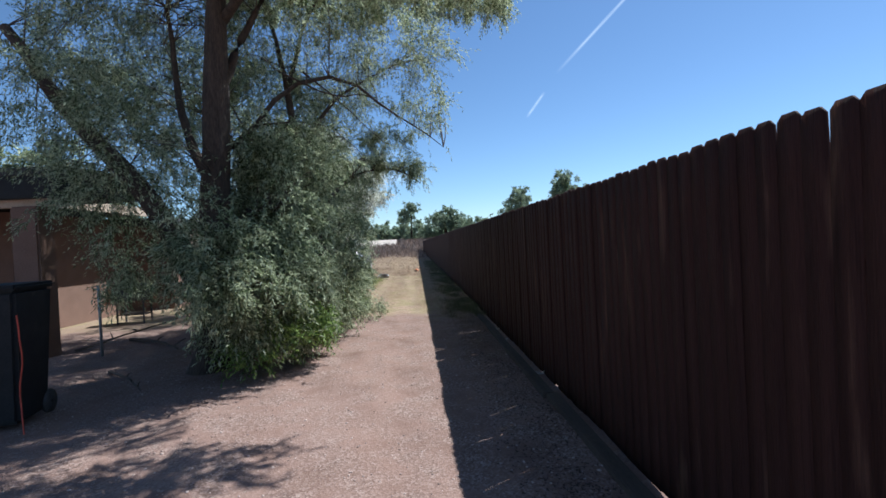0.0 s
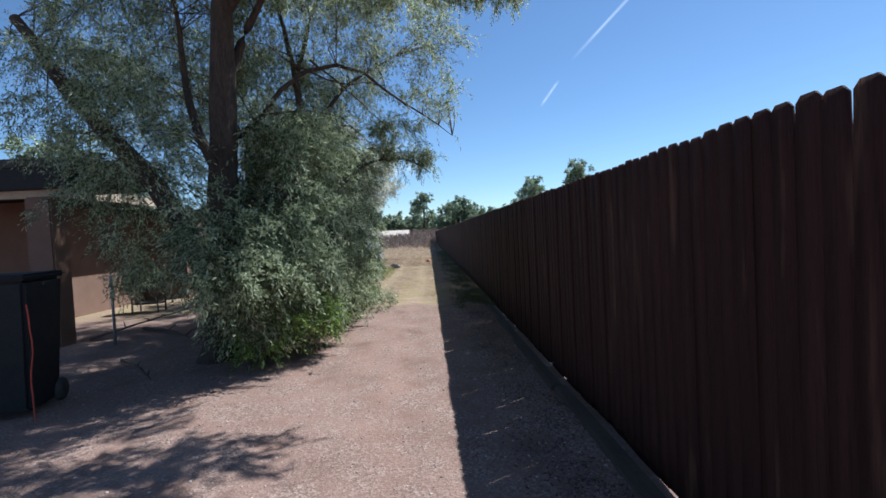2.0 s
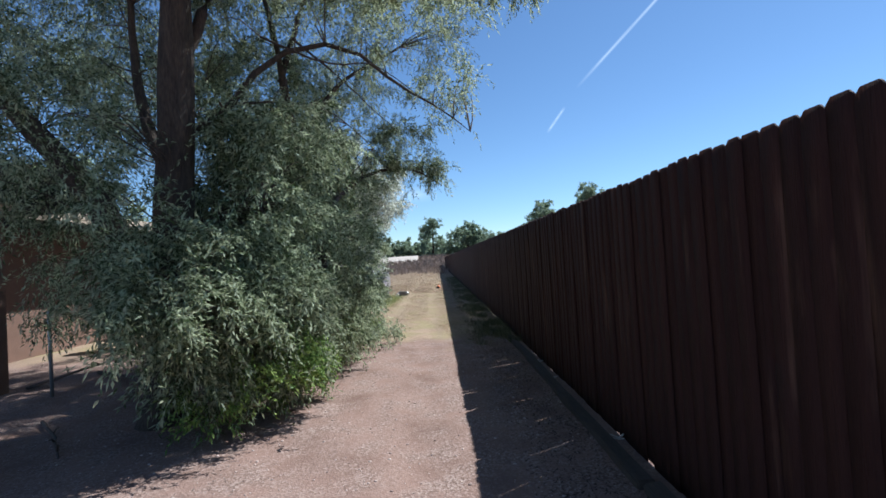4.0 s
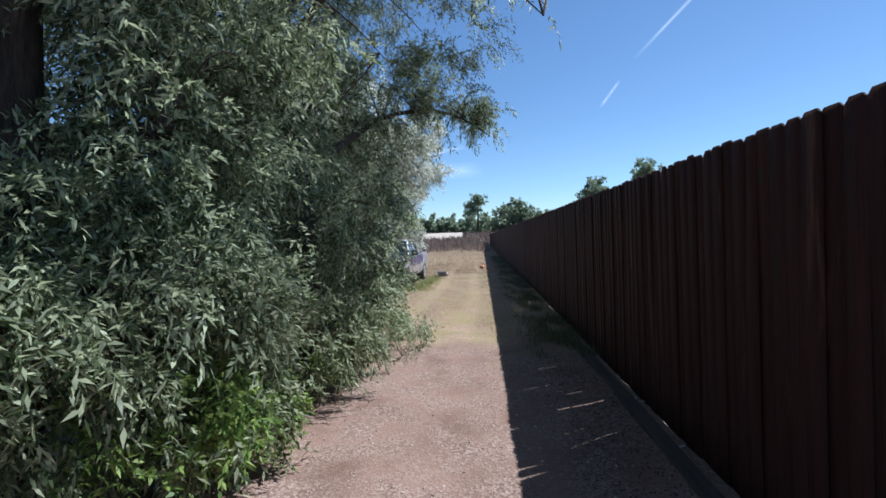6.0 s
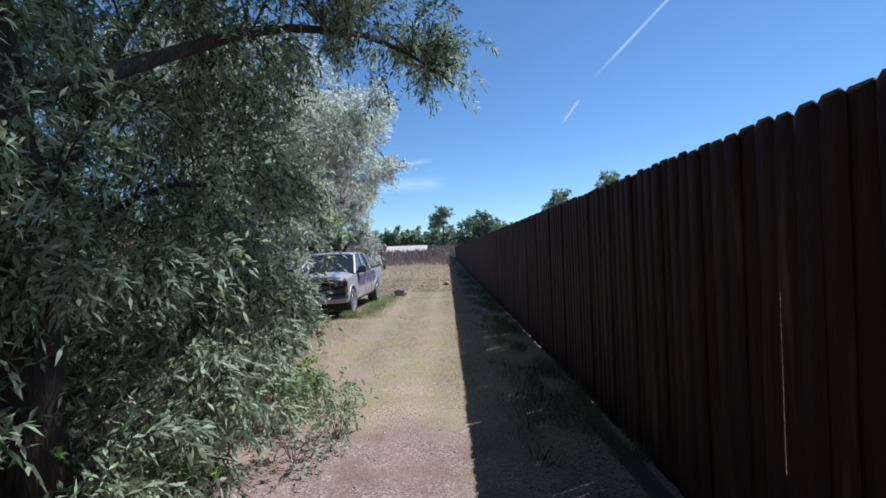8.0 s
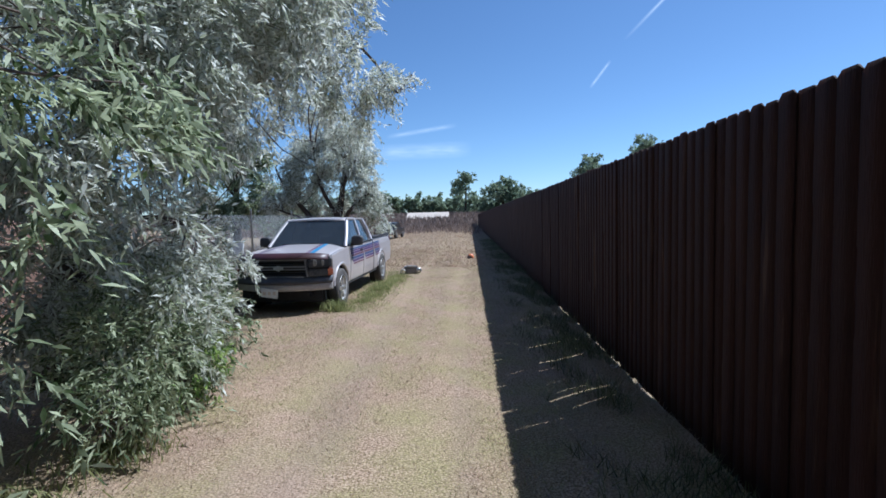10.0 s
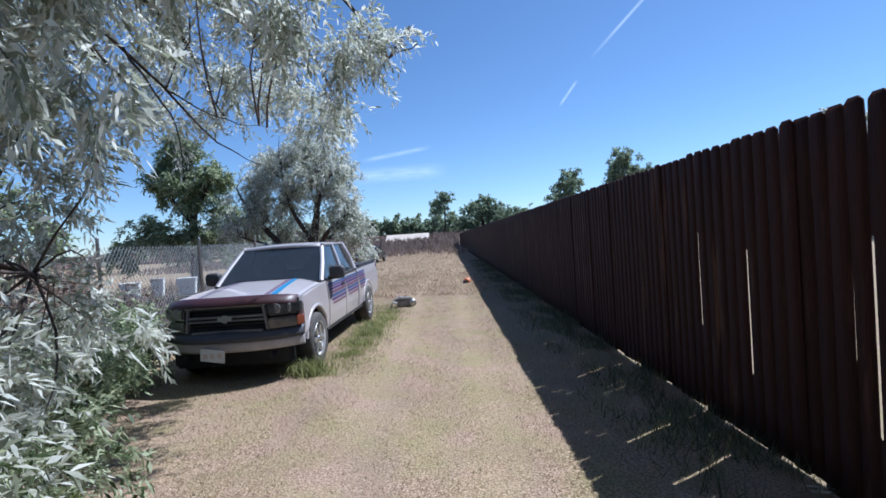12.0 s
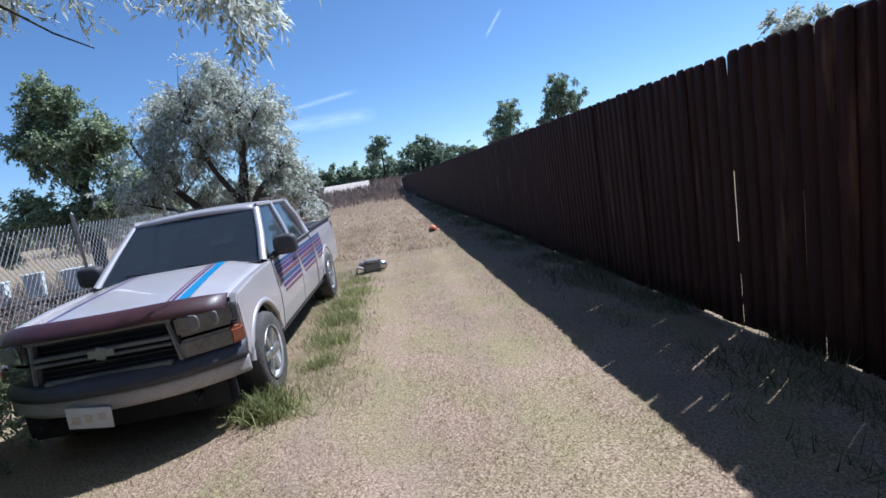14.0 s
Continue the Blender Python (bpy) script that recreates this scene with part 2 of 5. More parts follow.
M_PURPLE = material("purple_vinyl", (0.07, 0.035, 0.12), (0.11, 0.06, 0.17), 3, 0.4, 0, 0.02, 50)
M_AMBER = material("amber_lens", (0.3, 0.09, 0.05), (0.42, 0.15, 0.08), 8, 0.15, 0, 0.05, 80)
M_LENS = material("clouded_lens", (0.05, 0.052, 0.056), (0.15, 0.148, 0.148), 9, 0.08, 0.2, 0.06, 40, (1, 1, 1), 0, 0, 0, 0.6)
M_GLASS = glass_material("tinted_glass", (0.2, 0.225, 0.25), 0.03)
M_SEAT = material("grey_cloth", (0.06, 0.058, 0.06), (0.14, 0.135, 0.135), 5, 0.95, 0, 0.2, 80)
M_WIRE = material("galvanised_wire", (0.34, 0.34, 0.35), (0.5, 0.5, 0.5), 10, 0.5, 0.7, 0.1, 60)
M_ORANGE = material("orange_plastic", (0.6, 0.16, 0.05), (0.75, 0.24, 0.09), 8, 0.5, 0, 0.1, 40)
M_REDCORD = material("red_cord", (0.4, 0.05, 0.03), (0.55, 0.09, 0.05), 8, 0.7, 0, 0.1, 40)
M_SCRAP = material("pale_wood", (0.5, 0.42, 0.34), (0.75, 0.67, 0.58), 8, 0.8, 0, 0.3, 40)
M_TAN = material("tan_metal_roof", (0.5, 0.4, 0.32), (0.66, 0.56, 0.47), 0.4, 0.7, 0, 0.1, 4)
M_DARKCAR = material("dark_car_paint", (0.02, 0.018, 0.018), (0.05, 0.04, 0.04), 2, 0.3, 0.1, 0.02, 50)
M_TRAIL = sky_streak("contrail_ice", 1.25)
M_WISP = sky_streak("cirrus_ice", 0.9)


# ---- mesh helpers ----
def link(name, me, mat_, parent=None, label=""):
    if mat_:
        me.materials.append(mat_)
    ob = new(name, me)
    if parent:
        ob.parent = parent
    return tagged(ob, label)


def part(name, bm, mat_, parent=None, label="", smooth=False):
    me = bpy.data.meshes.new(name)
    bmesh.ops.recalc_face_normals(bm, faces=bm.faces)
    bm.to_mesh(me)
    bm.free()
    if smooth:
        me.polygons.foreach_set("use_smooth", [True] * len(me.polygons))
    return link(name, me, mat_, parent, label)


def from_arrays(name, verts, faces, mat_, parent=None, label=""):
    """A mesh from numpy arrays; faces is (n, k)."""
    me = bpy.data.meshes.new(name)
    n, k = faces.shape
    me.vertices.add(len(verts))
    me.vertices.foreach_set("co", np.asarray(verts, np.float32).ravel())
    me.loops.add(n * k)
    me.loops.foreach_set("vertex_index", faces.astype(np.int32).ravel())
    me.polygons.add(n)
    me.polygons.foreach_set("loop_start", np.arange(0, n * k, k, dtype=np.int32))
    me.update(calc_edges=True)
    return link(name, me, mat_, parent, label)


def thing(name, label, category, group="", at=(0, 0, 0), rz=0.0, kind=""):
    ob = new(name)
    ob.empty_display_size = 0.1
    ob.matrix_world = pose(*at, 0, 0, rz)
    return tagged(ob, label, category, group, kind)


def boxes(items, bevel=0.0):
    """A bmesh of boxes (centre, size, optional turn about z in degrees)."""
    bm = bmesh.new()
    for it in items:
        c, s_ = it[0], it[1]
        m = Matrix.Translation(c) @ (pose(0, 0, 0, *it[2]) if len(it) > 2 else Matrix.Identity(4)) @ Matrix.Diagonal((*s_, 1))
        bmesh.ops.create_cube(bm, size=1, matrix=m)
    if bevel:
        bmesh.ops.bevel(bm, geom=bm.edges[:], offset=bevel, segments=2, affect="EDGES", clamp_overlap=True)
    return bm


def prism(points, x0, x1, bevel=0.0):
    """A (y, z) outline drawn out along x."""
    bm = bmesh.new()
    a = [bm.verts.new((x0, y, z)) for y, z in points]
    b = [bm.verts.new((x1, y, z)) for y, z in points]
    n = len(points)
    bm.faces.new(a), bm.faces.new(b[::-1])
    for j in range(n):
        bm.faces.new((a[j], a[(j + 1) % n], b[(j + 1) % n], b[j]))
    bmesh.ops.recalc_face_normals(bm, faces=bm.faces)
    if bevel:
        bmesh.ops.bevel(bm, geom=bm.edges[:], offset=bevel, segments=2, affect="EDGES", clamp_overlap=True)
    return bm


def lathe(profile, segments=28, axis="x"):
    """(radius, height) outline turned about an axis."""
    bm = bmesh.new()
    rings = []
    for r, h in profile:
        ring = []
        for k in range(segments):
            a = 2 * math.pi * k / segments
            c, d = r * math.cos(a), r * math.sin(a)
            ring.append(bm.verts.new((h, c, d) if axis == "x" else (c, d, h)))
        rings.append(ring)
    for p, q in zip(rings, rings[1:]):
        for k in range(segments):
            bm.faces.new((p[k], p[(k + 1) % segments], q[(k + 1) % segments], q[k]))
    return bm


def tube_arrays(path, radii, sides=8):
    """Vertices and quads of a tapering tube along a path."""
    path, radii = np.asarray(path, float), np.asarray(radii, float)
    tang = np.gradient(path, axis=0)
    tang /= np.linalg.norm(tang, axis=1)[:, None] + 1e-9
    ref = np.where(np.abs(tang[:, 2:3]) > 0.9, [[1.0, 0, 0]], [[0, 0, 1.0]])
    u = np.cross(tang, ref)
    u /= np.linalg.norm(u, axis=1)[:, None]
    v = np.cross(tang, u)
    a = np.linspace(0, 2 * np.pi, sides, endpoint=False)
    ring = u[:, None] * np.cos(a)[None, :, None] + v[:, None] * np.sin(a)[None, :, None]
    verts = (path[:, None] + ring * radii[:, None, None]).reshape(-1, 3)
    n = len(path)
    i0 = (np.arange(n - 1)[:, None] * sides + np.arange(sides)[None])
    i1 = (np.arange(n - 1)[:, None] * sides + (np.arange(sides)[None] + 1) % sides)
    return verts, np.stack([i0, i1, i1 + sides, i0 + sides], -1).reshape(-1, 4)


def join(lists):
    vs, fs, o = [], [], 0
    for v, f in lists:
        vs.append(v), fs.append(f + o)
        o += len(v)
    return np.concatenate(vs), np.concatenate(fs)


def wavy(points, n, amount, rng):
    """A smooth path through points, with small bends."""
    p = np.asarray(points, float)
    t = np.linspace(0, len(p) - 1, n)
    q = np.concatenate([2 * p[:1] - p[1:2], p, 2 * p[-1:] - p[-2:-1]])
    j = np.minimum(t.astype(int), len(p) - 2)
    u = (t - j)[:, None]
    a, b, c, d = q[j], q[j + 1], q[j + 2], q[j + 3]
    out = b + 0.5 * u * (c - a + u * (2 * a - 5 * b + 4 * c - d + u * (3 * (b - c) + d - a)))
    bend = np.cumsum(rng.normal(0, amount, (n, 3)), 0)
    bend -= bend[0]
    return out + bend * 0.5


def tubes(name, paths, mat_, parent=None, label="", sides=8):
    v, f = join([tube_arrays(p, r, sides) for p, r in paths])
    ob = from_arrays(name, v, f, mat_, parent, label)
    ob.data.polygons.foreach_set("use_smooth", [True] * len(ob.data.polygons))
    return ob


def leaves(centres, dirs, length, width, per, spread, rng, droop=0.3):
    """Sprays of narrow pointed leaves: arrays of vertices and quads."""
    n = len(centres)
    t = np.linspace(0.08, 1, per)[None, :, None]
    spray = rng.uniform(0.7, 1.35, (n, 1, 1)) * spread
    d = dirs[:, None, :]
    sag = np.zeros((n, per, 3))
    sag[..., 2] = -(t[..., 0] ** 2) * droop * spray[..., 0]
    base = (centres[:, None, :] + d * t * spray + sag).reshape(-1, 3)
    m = len(base)
    side = rng.normal(0, 1, (m, 3))
    ld = np.repeat(dirs, per, 0) * 0.75 + side * 0.55
    ld[:, 2] -= 0.08
    ld /= np.linalg.norm(ld, axis=1)[:, None]
    w = np.cross(ld, rng.normal(0, 1, (m, 3)) + [0, 0, 1.2])
    w /= np.linalg.norm(w, axis=1)[:, None] + 1e-9
    ln = length * rng.uniform(0.6, 1.25, (m, 1))
    wd = width * rng.uniform(0.7, 1.2, (m, 1))
    tip = base + ld * ln
    tip[:, 2] -= ln[:, 0] * 0.18
    mid = base + ld * ln * 0.45
    v = np.stack([base, mid + w * wd / 2, tip, mid - w * wd / 2], 1).reshape(-1, 3)
    return v, np.arange(m * 4).reshape(-1, 4)


def blob_points(blobs, total, rng, shell=0.55, gaps=0.35, gap_size=0.6, shoot=16, stem=0.0, loose=0.14):
    """Places and outward ways in a heap of ellipsoids, with open gaps."""
    vol = np.array([b[3] * b[4] * b[5] for b in blobs]) ** 0.75
    pts, ways = [], []
    for b, share in zip(blobs, vol / vol.sum()):
        k = int(total * share)
        c = max(6, k // shoot)
        u = rng.normal(0, 1, (c, 3))
        u /= np.linalg.norm(u, axis=1)[:, None]
        r = rng.uniform(shell ** 3, 1, (c, 1)) ** (1 / 3) * rng.uniform(0.7, 1.22, (c, 1))
        size = np.array(b[3:6])
        pick = rng.integers(0, c, k)
        way = u + rng.normal(0, 0.45, (c, 3)) + [0, 0, -0.2]
        way /= np.linalg.norm(way, axis=1)[:, None]
        along = rng.uniform(-0.5, 0.6, (k, 1)) * stem * rng.uniform(0.5, 1.4, (c, 1))[pick]
        pts.append((np.array(b[:3]) + u * r * size)[pick] + way[pick] * along + rng.normal(0, loose, (k, 3)) * (size.mean() ** 0.7))
        ways.append(way[pick])
    p, w = np.concatenate(pts), np.concatenate(ways)
    q = p / gap_size
    f = np.sin(q[:, 0] * 2.1 + 1.3 * np.sin(q[:, 1] * 1.7)) + np.sin(q[:, 1] * 2.3 + 1.1 * np.sin(q[:, 2] * 1.9)) + np.sin(q[:, 2] * 2.6 + 1.2 * np.sin(q[:, 0] * 2.2))
    keep = (f > -3 + gaps * 6 * rng.uniform(0.72, 1.02, len(f))) & (p[:, 2] > 0.14 + 0.4 * rng.uniform(0, 1, len(f)) ** 2)
    return p[keep], w[keep]


def crown(name, blobs, total, mat_, parent, label, length, width, per, spread, rng, droop=0.3, shell=0.5, gaps=0.35, gap_size=0.6, keepout=None, shoot=16, stem=0.0, loose=0.14):
    p, u = blob_points(blobs, total, rng, shell, gaps, gap_size, shoot, stem, loose)
    if keepout:
        k = np.array([keepout(*q) for q in p])
        p, u = p[~k], u[~k]
    d = u * 0.7 + rng.normal(0, 0.45, p.shape) + [0, 0, -0.15]
    d /= np.linalg.norm(d, axis=1)[:, None]
    v, f = leaves(p, d, length, width, per, spread, rng, droop)
    return from_arrays(name, v, f, mat_, parent, label), p


def twigs_to(name, trunk_pts, tips, parent, rng, r0=0.012, mat_=None, n=5):
    """Thin branches from the nearest limb point to sampled leaf places."""
    trunk_pts = np.asarray(trunk_pts)
    out = []
    for tip in tips:
        base = trunk_pts[np.argmin(np.linalg.norm((trunk_pts - tip) * [1, 1, 0.8] - [0, 0, -0.3], axis=1))]
        reach = np.linalg.norm(base - tip)
        if reach > 1.6 or (reach > 0.7 and abs(tip[2] - base[2]) > 0.85 * reach):
            continue
        mid = (base * 0.45 + tip * 0.55) + rng.normal(0, 0.1, 3) + [0, 0, 0.12]
        path = wavy([base, mid, tip], n + 1, 0.03, rng)
        out.append((path, np.linspace(r0, r0 * 0.25, len(path))))
    if not out:
        return None
    ob = tubes(name, out, mat_ or M_TWIG, parent, "", 4)
    tagged(ob, kind="stuff")
    return ob


# ---- ground ----
def ground_z(x, y):
    """Flat by the fence, a little higher towards the truck, rising far off."""
    x, y = np.asarray(x, float), np.asarray(y, float)
    a = np.clip((0.2 - x) / 2.4, 0, 1)
    a = a * a * (3 - 2 * a)
    b = np.clip((y - 9) / 6, 0, 1)
    c = np.clip((y - 100) / 60, 0, 1)
    bumps = 0.012 * np.sin(x * 2.3 + 0.7 * np.sin(y * 1.1)) * np.sin(y * 1.7 + x) + 0.008 * np.sin(x * 5.1 + y * 3.3)
    ruts = -0.02 * np.exp(-((x + 0.15) / 0.22) ** 2) - 0.015 * np.exp(-((x + 1.35) / 0.22) ** 2)
    near = np.clip((x + 12) / 4, 0, 1) * np.clip((60 - y) / 10, 0, 1)
    return a * (0.05 + 0.02 * b) * np.clip((110 - y) / 60, 0, 1) + 2.6 * c * c * (3 - 2 * c) + (bumps + ruts) * near


def axis_steps(fine0, fine1, step, far0, far1, grow=1.35):
    mid = list(np.arange(fine0, fine1 + step / 2, step))
    up, down, s_ = [], [], step
    v = fine1
    while v < far1:
        s_ *= grow
        v += s_
        up.append(v)
    s_, v = step, fine0
    while v > far0:
        s_ *= grow
        v -= s_
        down.append(v)
    return np.array(down[::-1] + mid + up)


gx, gy = axis_steps(-7, 2.6, 0.12, -1800, 1800), axis_steps(-6, 34, 0.14, -600, 3000)
GX, GY = np.meshgrid(gx, gy, indexing="ij")
gv = np.stack([GX, GY, ground_z(GX, GY)], -1).reshape(-1, 3)
ni, nj = len(gx), len(gy)
a = (np.arange(ni - 1)[:, None] * nj + np.arange(nj - 1)[None]).ravel()
ground = from_arrays("ground", gv, np.stack([a, a + nj, a + nj + 1, a + 1], -1), M_GROUND)
ground.data.polygons.foreach_set("use_smooth", [True] * len(ground.data.polygons))
tagged(ground, "pinkish gravel dirt turning into dry mown grass", "ground", kind="structure")


def blades(name, count, area, height, width, mat_, label, category, rng, gate=None, lean=0.6):
    x = rng.uniform(area[0], area[1], count)
    y = area[2] + (area[3] - area[2]) * rng.uniform(0, 1, count) ** 1.25
    if gate is not None:
        k = gate(x, y, rng)
        x, y = x[k], y[k]
    n = len(x)
    p = np.stack([x, y, ground_z(x, y) - 0.004], -1)
    h = height * rng.uniform(0.45, 1.3, n)
    ang = rng.uniform(0, 2 * np.pi, n)
    w = np.stack([np.cos(ang), np.sin(ang), np.zeros(n)], -1) * (width * rng.uniform(0.6, 1.3, n))[:, None]
    ln = np.stack([rng.normal(0, lean, n), rng.normal(0, lean, n), np.ones(n)], -1)
    tip = p + ln * h[:, None]
    v = np.stack([p - w / 2, p + w / 2, tip], 1).reshape(-1, 3)
    ob = from_arrays(name, v, np.arange(n * 3).reshape(-1, 3), mat_)
    return tagged(ob, label, category, kind="stuff")


def lawn(x, y, rng):
    edge = y + 1.6 * np.sin(x * 1.9) + 0.8 * np.sin(x * 4.1 + y) - 10
    worn = 1 - 0.75 * np.exp(-((x + 0.2 - 0.1 * np.sin(y * 0.5)) / 0.3) ** 2) - 0.7 * np.exp(-((x + 1.5 - 0.12 * np.sin(y * 0.4)) / 0.28) ** 2)
    return rng.uniform(0, 1, len(x)) < np.clip(edge / 2.5, 0.0, 1) * worn * (0.55 + 0.45 * np.sin(x * 1.3 + 2 * np.sin(y * 0.7)) ** 2)


blades("dry_grass", 330000, (-4.2, 1.75, 8.5, 36), 0.03, 0.006, M_DRYGRASS, "short dry straw-coloured mown grass", "grass", np.random.default_rng(1), lawn, 1.2)
blades("green_grass", 70000, (-4.2, 1.75, 7.6, 36), 0.036, 0.006, M_GREENGRASS, "sparse green grass among the straw", "grass", np.random.default_rng(2),
       lambda x, y, r: lawn(x, y, r) & (r.uniform(0, 1, len(x)) < 0.35 + 0.65 * (np.sin(x * 0.9 + 1.5 * np.sin(y * 0.35)) > 0.2)), 0.6)
blades("field_grass", 60000, (-14, 1.75, 26, 95), 0.09, 0.03, M_DRYGRASS, "dry grass of the open field", "grass", np.random.default_rng(3), None, 0.7)
blades("field_weeds", 45000, (-40, 1.6, 58, 112), 0.5, 0.12, M_WEED, "brown dried weeds across the field", "weeds", np.random.default_rng(4), lambda x, y, r: r.uniform(0, 1, len(x)) < np.clip((y - 56 + 8 * np.sin(x * 0.4)) / 45, 0, 1), 0.4)
blades("tall_weeds", 26000, (-40, 1.6, 84, 112), 0.95, 0.13, M_WEED, "taller patches of brown dried weeds", "weeds", np.random.default_rng(15), lambda x, y, r: np.sin(x * 0.5 + 2 * np.sin(y * 0.2)) + r.uniform(-1, 1, len(x)) > 0.2, 0.3)
blades("far_field_weeds", 60000, (-120, 120, 112, 185), 1.2, 0.5, M_WEED, "far brown field of dry weeds", "weeds", np.random.default_rng(14), None, 0.25)
# weeds that grow here, coloured darker to deepen the fence's shade
blades("fence_weeds", 42000, (0.7, 1.78, 9.0, 46), 0.16, 0.008, M_SHADEWEED, "thin weeds and grass along the fence foot, darkened to deepen its shade", "weeds", np.random.default_rng(5),
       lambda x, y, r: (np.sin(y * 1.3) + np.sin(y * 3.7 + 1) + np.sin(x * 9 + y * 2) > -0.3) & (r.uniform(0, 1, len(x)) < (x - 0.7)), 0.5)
blades("truck_grass", 11000, (-2.75, -1.5, 17.7, 24.5), 0.09, 0.007, M_GREENGRASS, "uncut green grass fringe along the parked truck", "grass", np.random.default_rng(7),
       lambda x, y, r: r.uniform(0, 1, len(x)) < np.exp(-((x + 2.2 - 0.1 * np.sin(y * 2)) / 0.42) ** 2) * (0.5 + 0.5 * np.sin(y * 3.1 + x * 4) ** 2), 0.6)
blades("yard_weeds", 24000, (-15, -5.9, 16.5, 36), 0.6, 0.022, M_WEED, "knee-high dry brown weeds behind the wire fence", "weeds", np.random.default_rng(16), lambda x, y, r: np.sin(x * 1.1 + np.sin(y * 0.8)) + r.uniform(-1, 1, len(x)) > -0.2, 0.35)
blades("straw_litter", 5000, (1.6, 1.79, 9, 40), 0.07, 0.009, M_DRYGRASS, "pale straw caught under the fence", "straw", np.random.default_rng(6), None, 1.6)


def pebbles(count, rng):
    ico = bmesh.new()
    bmesh.ops.create_icosphere(ico, subdivisions=1, radius=1)
    ico.verts.index_update()
    v0 = np.array([v.co[:] for v in ico.verts])
    f0 = np.array([[v.index for v in f.verts] for f in ico.faces])
    ico.free()
    x, y = rng.uniform(-4.5, 1.7, count), -2.5 + 15 * rng.uniform(0, 1, count) ** 1.4
    keep = rng.uniform(0, 1, count) < np.clip((12 - y) / 3, 0.05, 1)
    x, y = x[keep], y[keep]
    n = len(x)
    r = 0.004 + 0.011 * rng.uniform(0, 1, n) ** 4
    sc = np.stack([r * rng.uniform(0.8, 1.5, n), r * rng.uniform(0.8, 1.5, n), r * rng.uniform(0.5, 0.8, n)], -1)
    p = np.stack([x, y, ground_z(x, y)], -1)
    v = (p[:, None] + v0[None] * sc[:, None] * rng.uniform(0.85, 1.15, (n, len(v0), 1))).reshape(-1, 3)
    f = (f0[None] + (np.arange(n) * len(v0))[:, None, None]).reshape(-1, 3)
    return tagged(from_arrays("gravel", v, f, M_PEBBLE), "small loose pinkish-grey gravel on the dirt", "gravel", kind="stuff")


# dark crumbs kept inside the fence's shadow strip to deepen that shade
blades("shade_dark_litter", 15000, (0.72, 1.6, -3.2, 11), 0.012, 0.03, M_BARK, "dark litter crumbs along the fence foot, added to deepen its shade", "litter", np.random.default_rng(17), lambda x, y, r: r.uniform(0, 1, len(x)) < np.clip((x - 0.7) / 0.4, 0, 1), 2.2)
blades("leaf_litter", 16000, (-7, -1.2, 0.5, 11), 0.012, 0.02, M_WEED, "dry leaf litter on the shaded dirt", "leaf litter", np.random.default_rng(9), lambda x, y, r: r.uniform(0, 1, len(x)) < np.clip((-1.0 - x) / 1.5, 0, 1), 2.5)
pebbles(7000, np.random.default_rng(8))


# ---- sky streaks ----
def streak(name, a, b, width, mat_, label, category):
    a, b = Vector(a) * 3000, Vector(b) * 3000
    side = (b - a).cross(a).normalized() * width / 2
    n = 12
    v, f = [], []
    for k in range(n + 1):
        p = a.lerp(b, k / n)
        v += [p - side, p + side]
    me = bpy.data.meshes.new(name)
    me.from_pydata([q[:] for q in v], [], [(2 * k, 2 * k + 2, 2 * k + 3, 2 * k + 1) for k in range(n)])
    uv = me.uv_layers.new(name="UVMap")
    for lp in me.loops:
        uv.data[lp.index].uv = ((lp.vertex_index // 2) / n, lp.vertex_index % 2)
    ob = link(name, me, mat_)
    ob.visible_shadow = False
    return tagged(ob, label, category, kind="structure")


streak("backdrop_contrail", (0.318, 1, 0.348), (0.62, 1, 0.645), 26, M_TRAIL, "thin white aircraft contrail in the blue sky", "contrail")
streak("backdrop_contrail", (0.25, 1, 0.256), (0.292, 1, 0.31), 22, M_TRAIL, "short broken piece of white contrail", "contrail")
streak("backdrop_cirrus", (-0.17, 1, 0.172), (-0.02, 1, 0.192), 35, M_WISP, "faint white wisp of cirrus cloud", "cloud")
streak("backdrop_cirrus", (-0.2, 1, 0.14), (0.01, 1, 0.142), 110, M_WISP, "broad faint band of cirrus cloud", "cloud")

# ---- fence ----
FX, PITCH, THICK = 1.8, 0.1385, 0.013
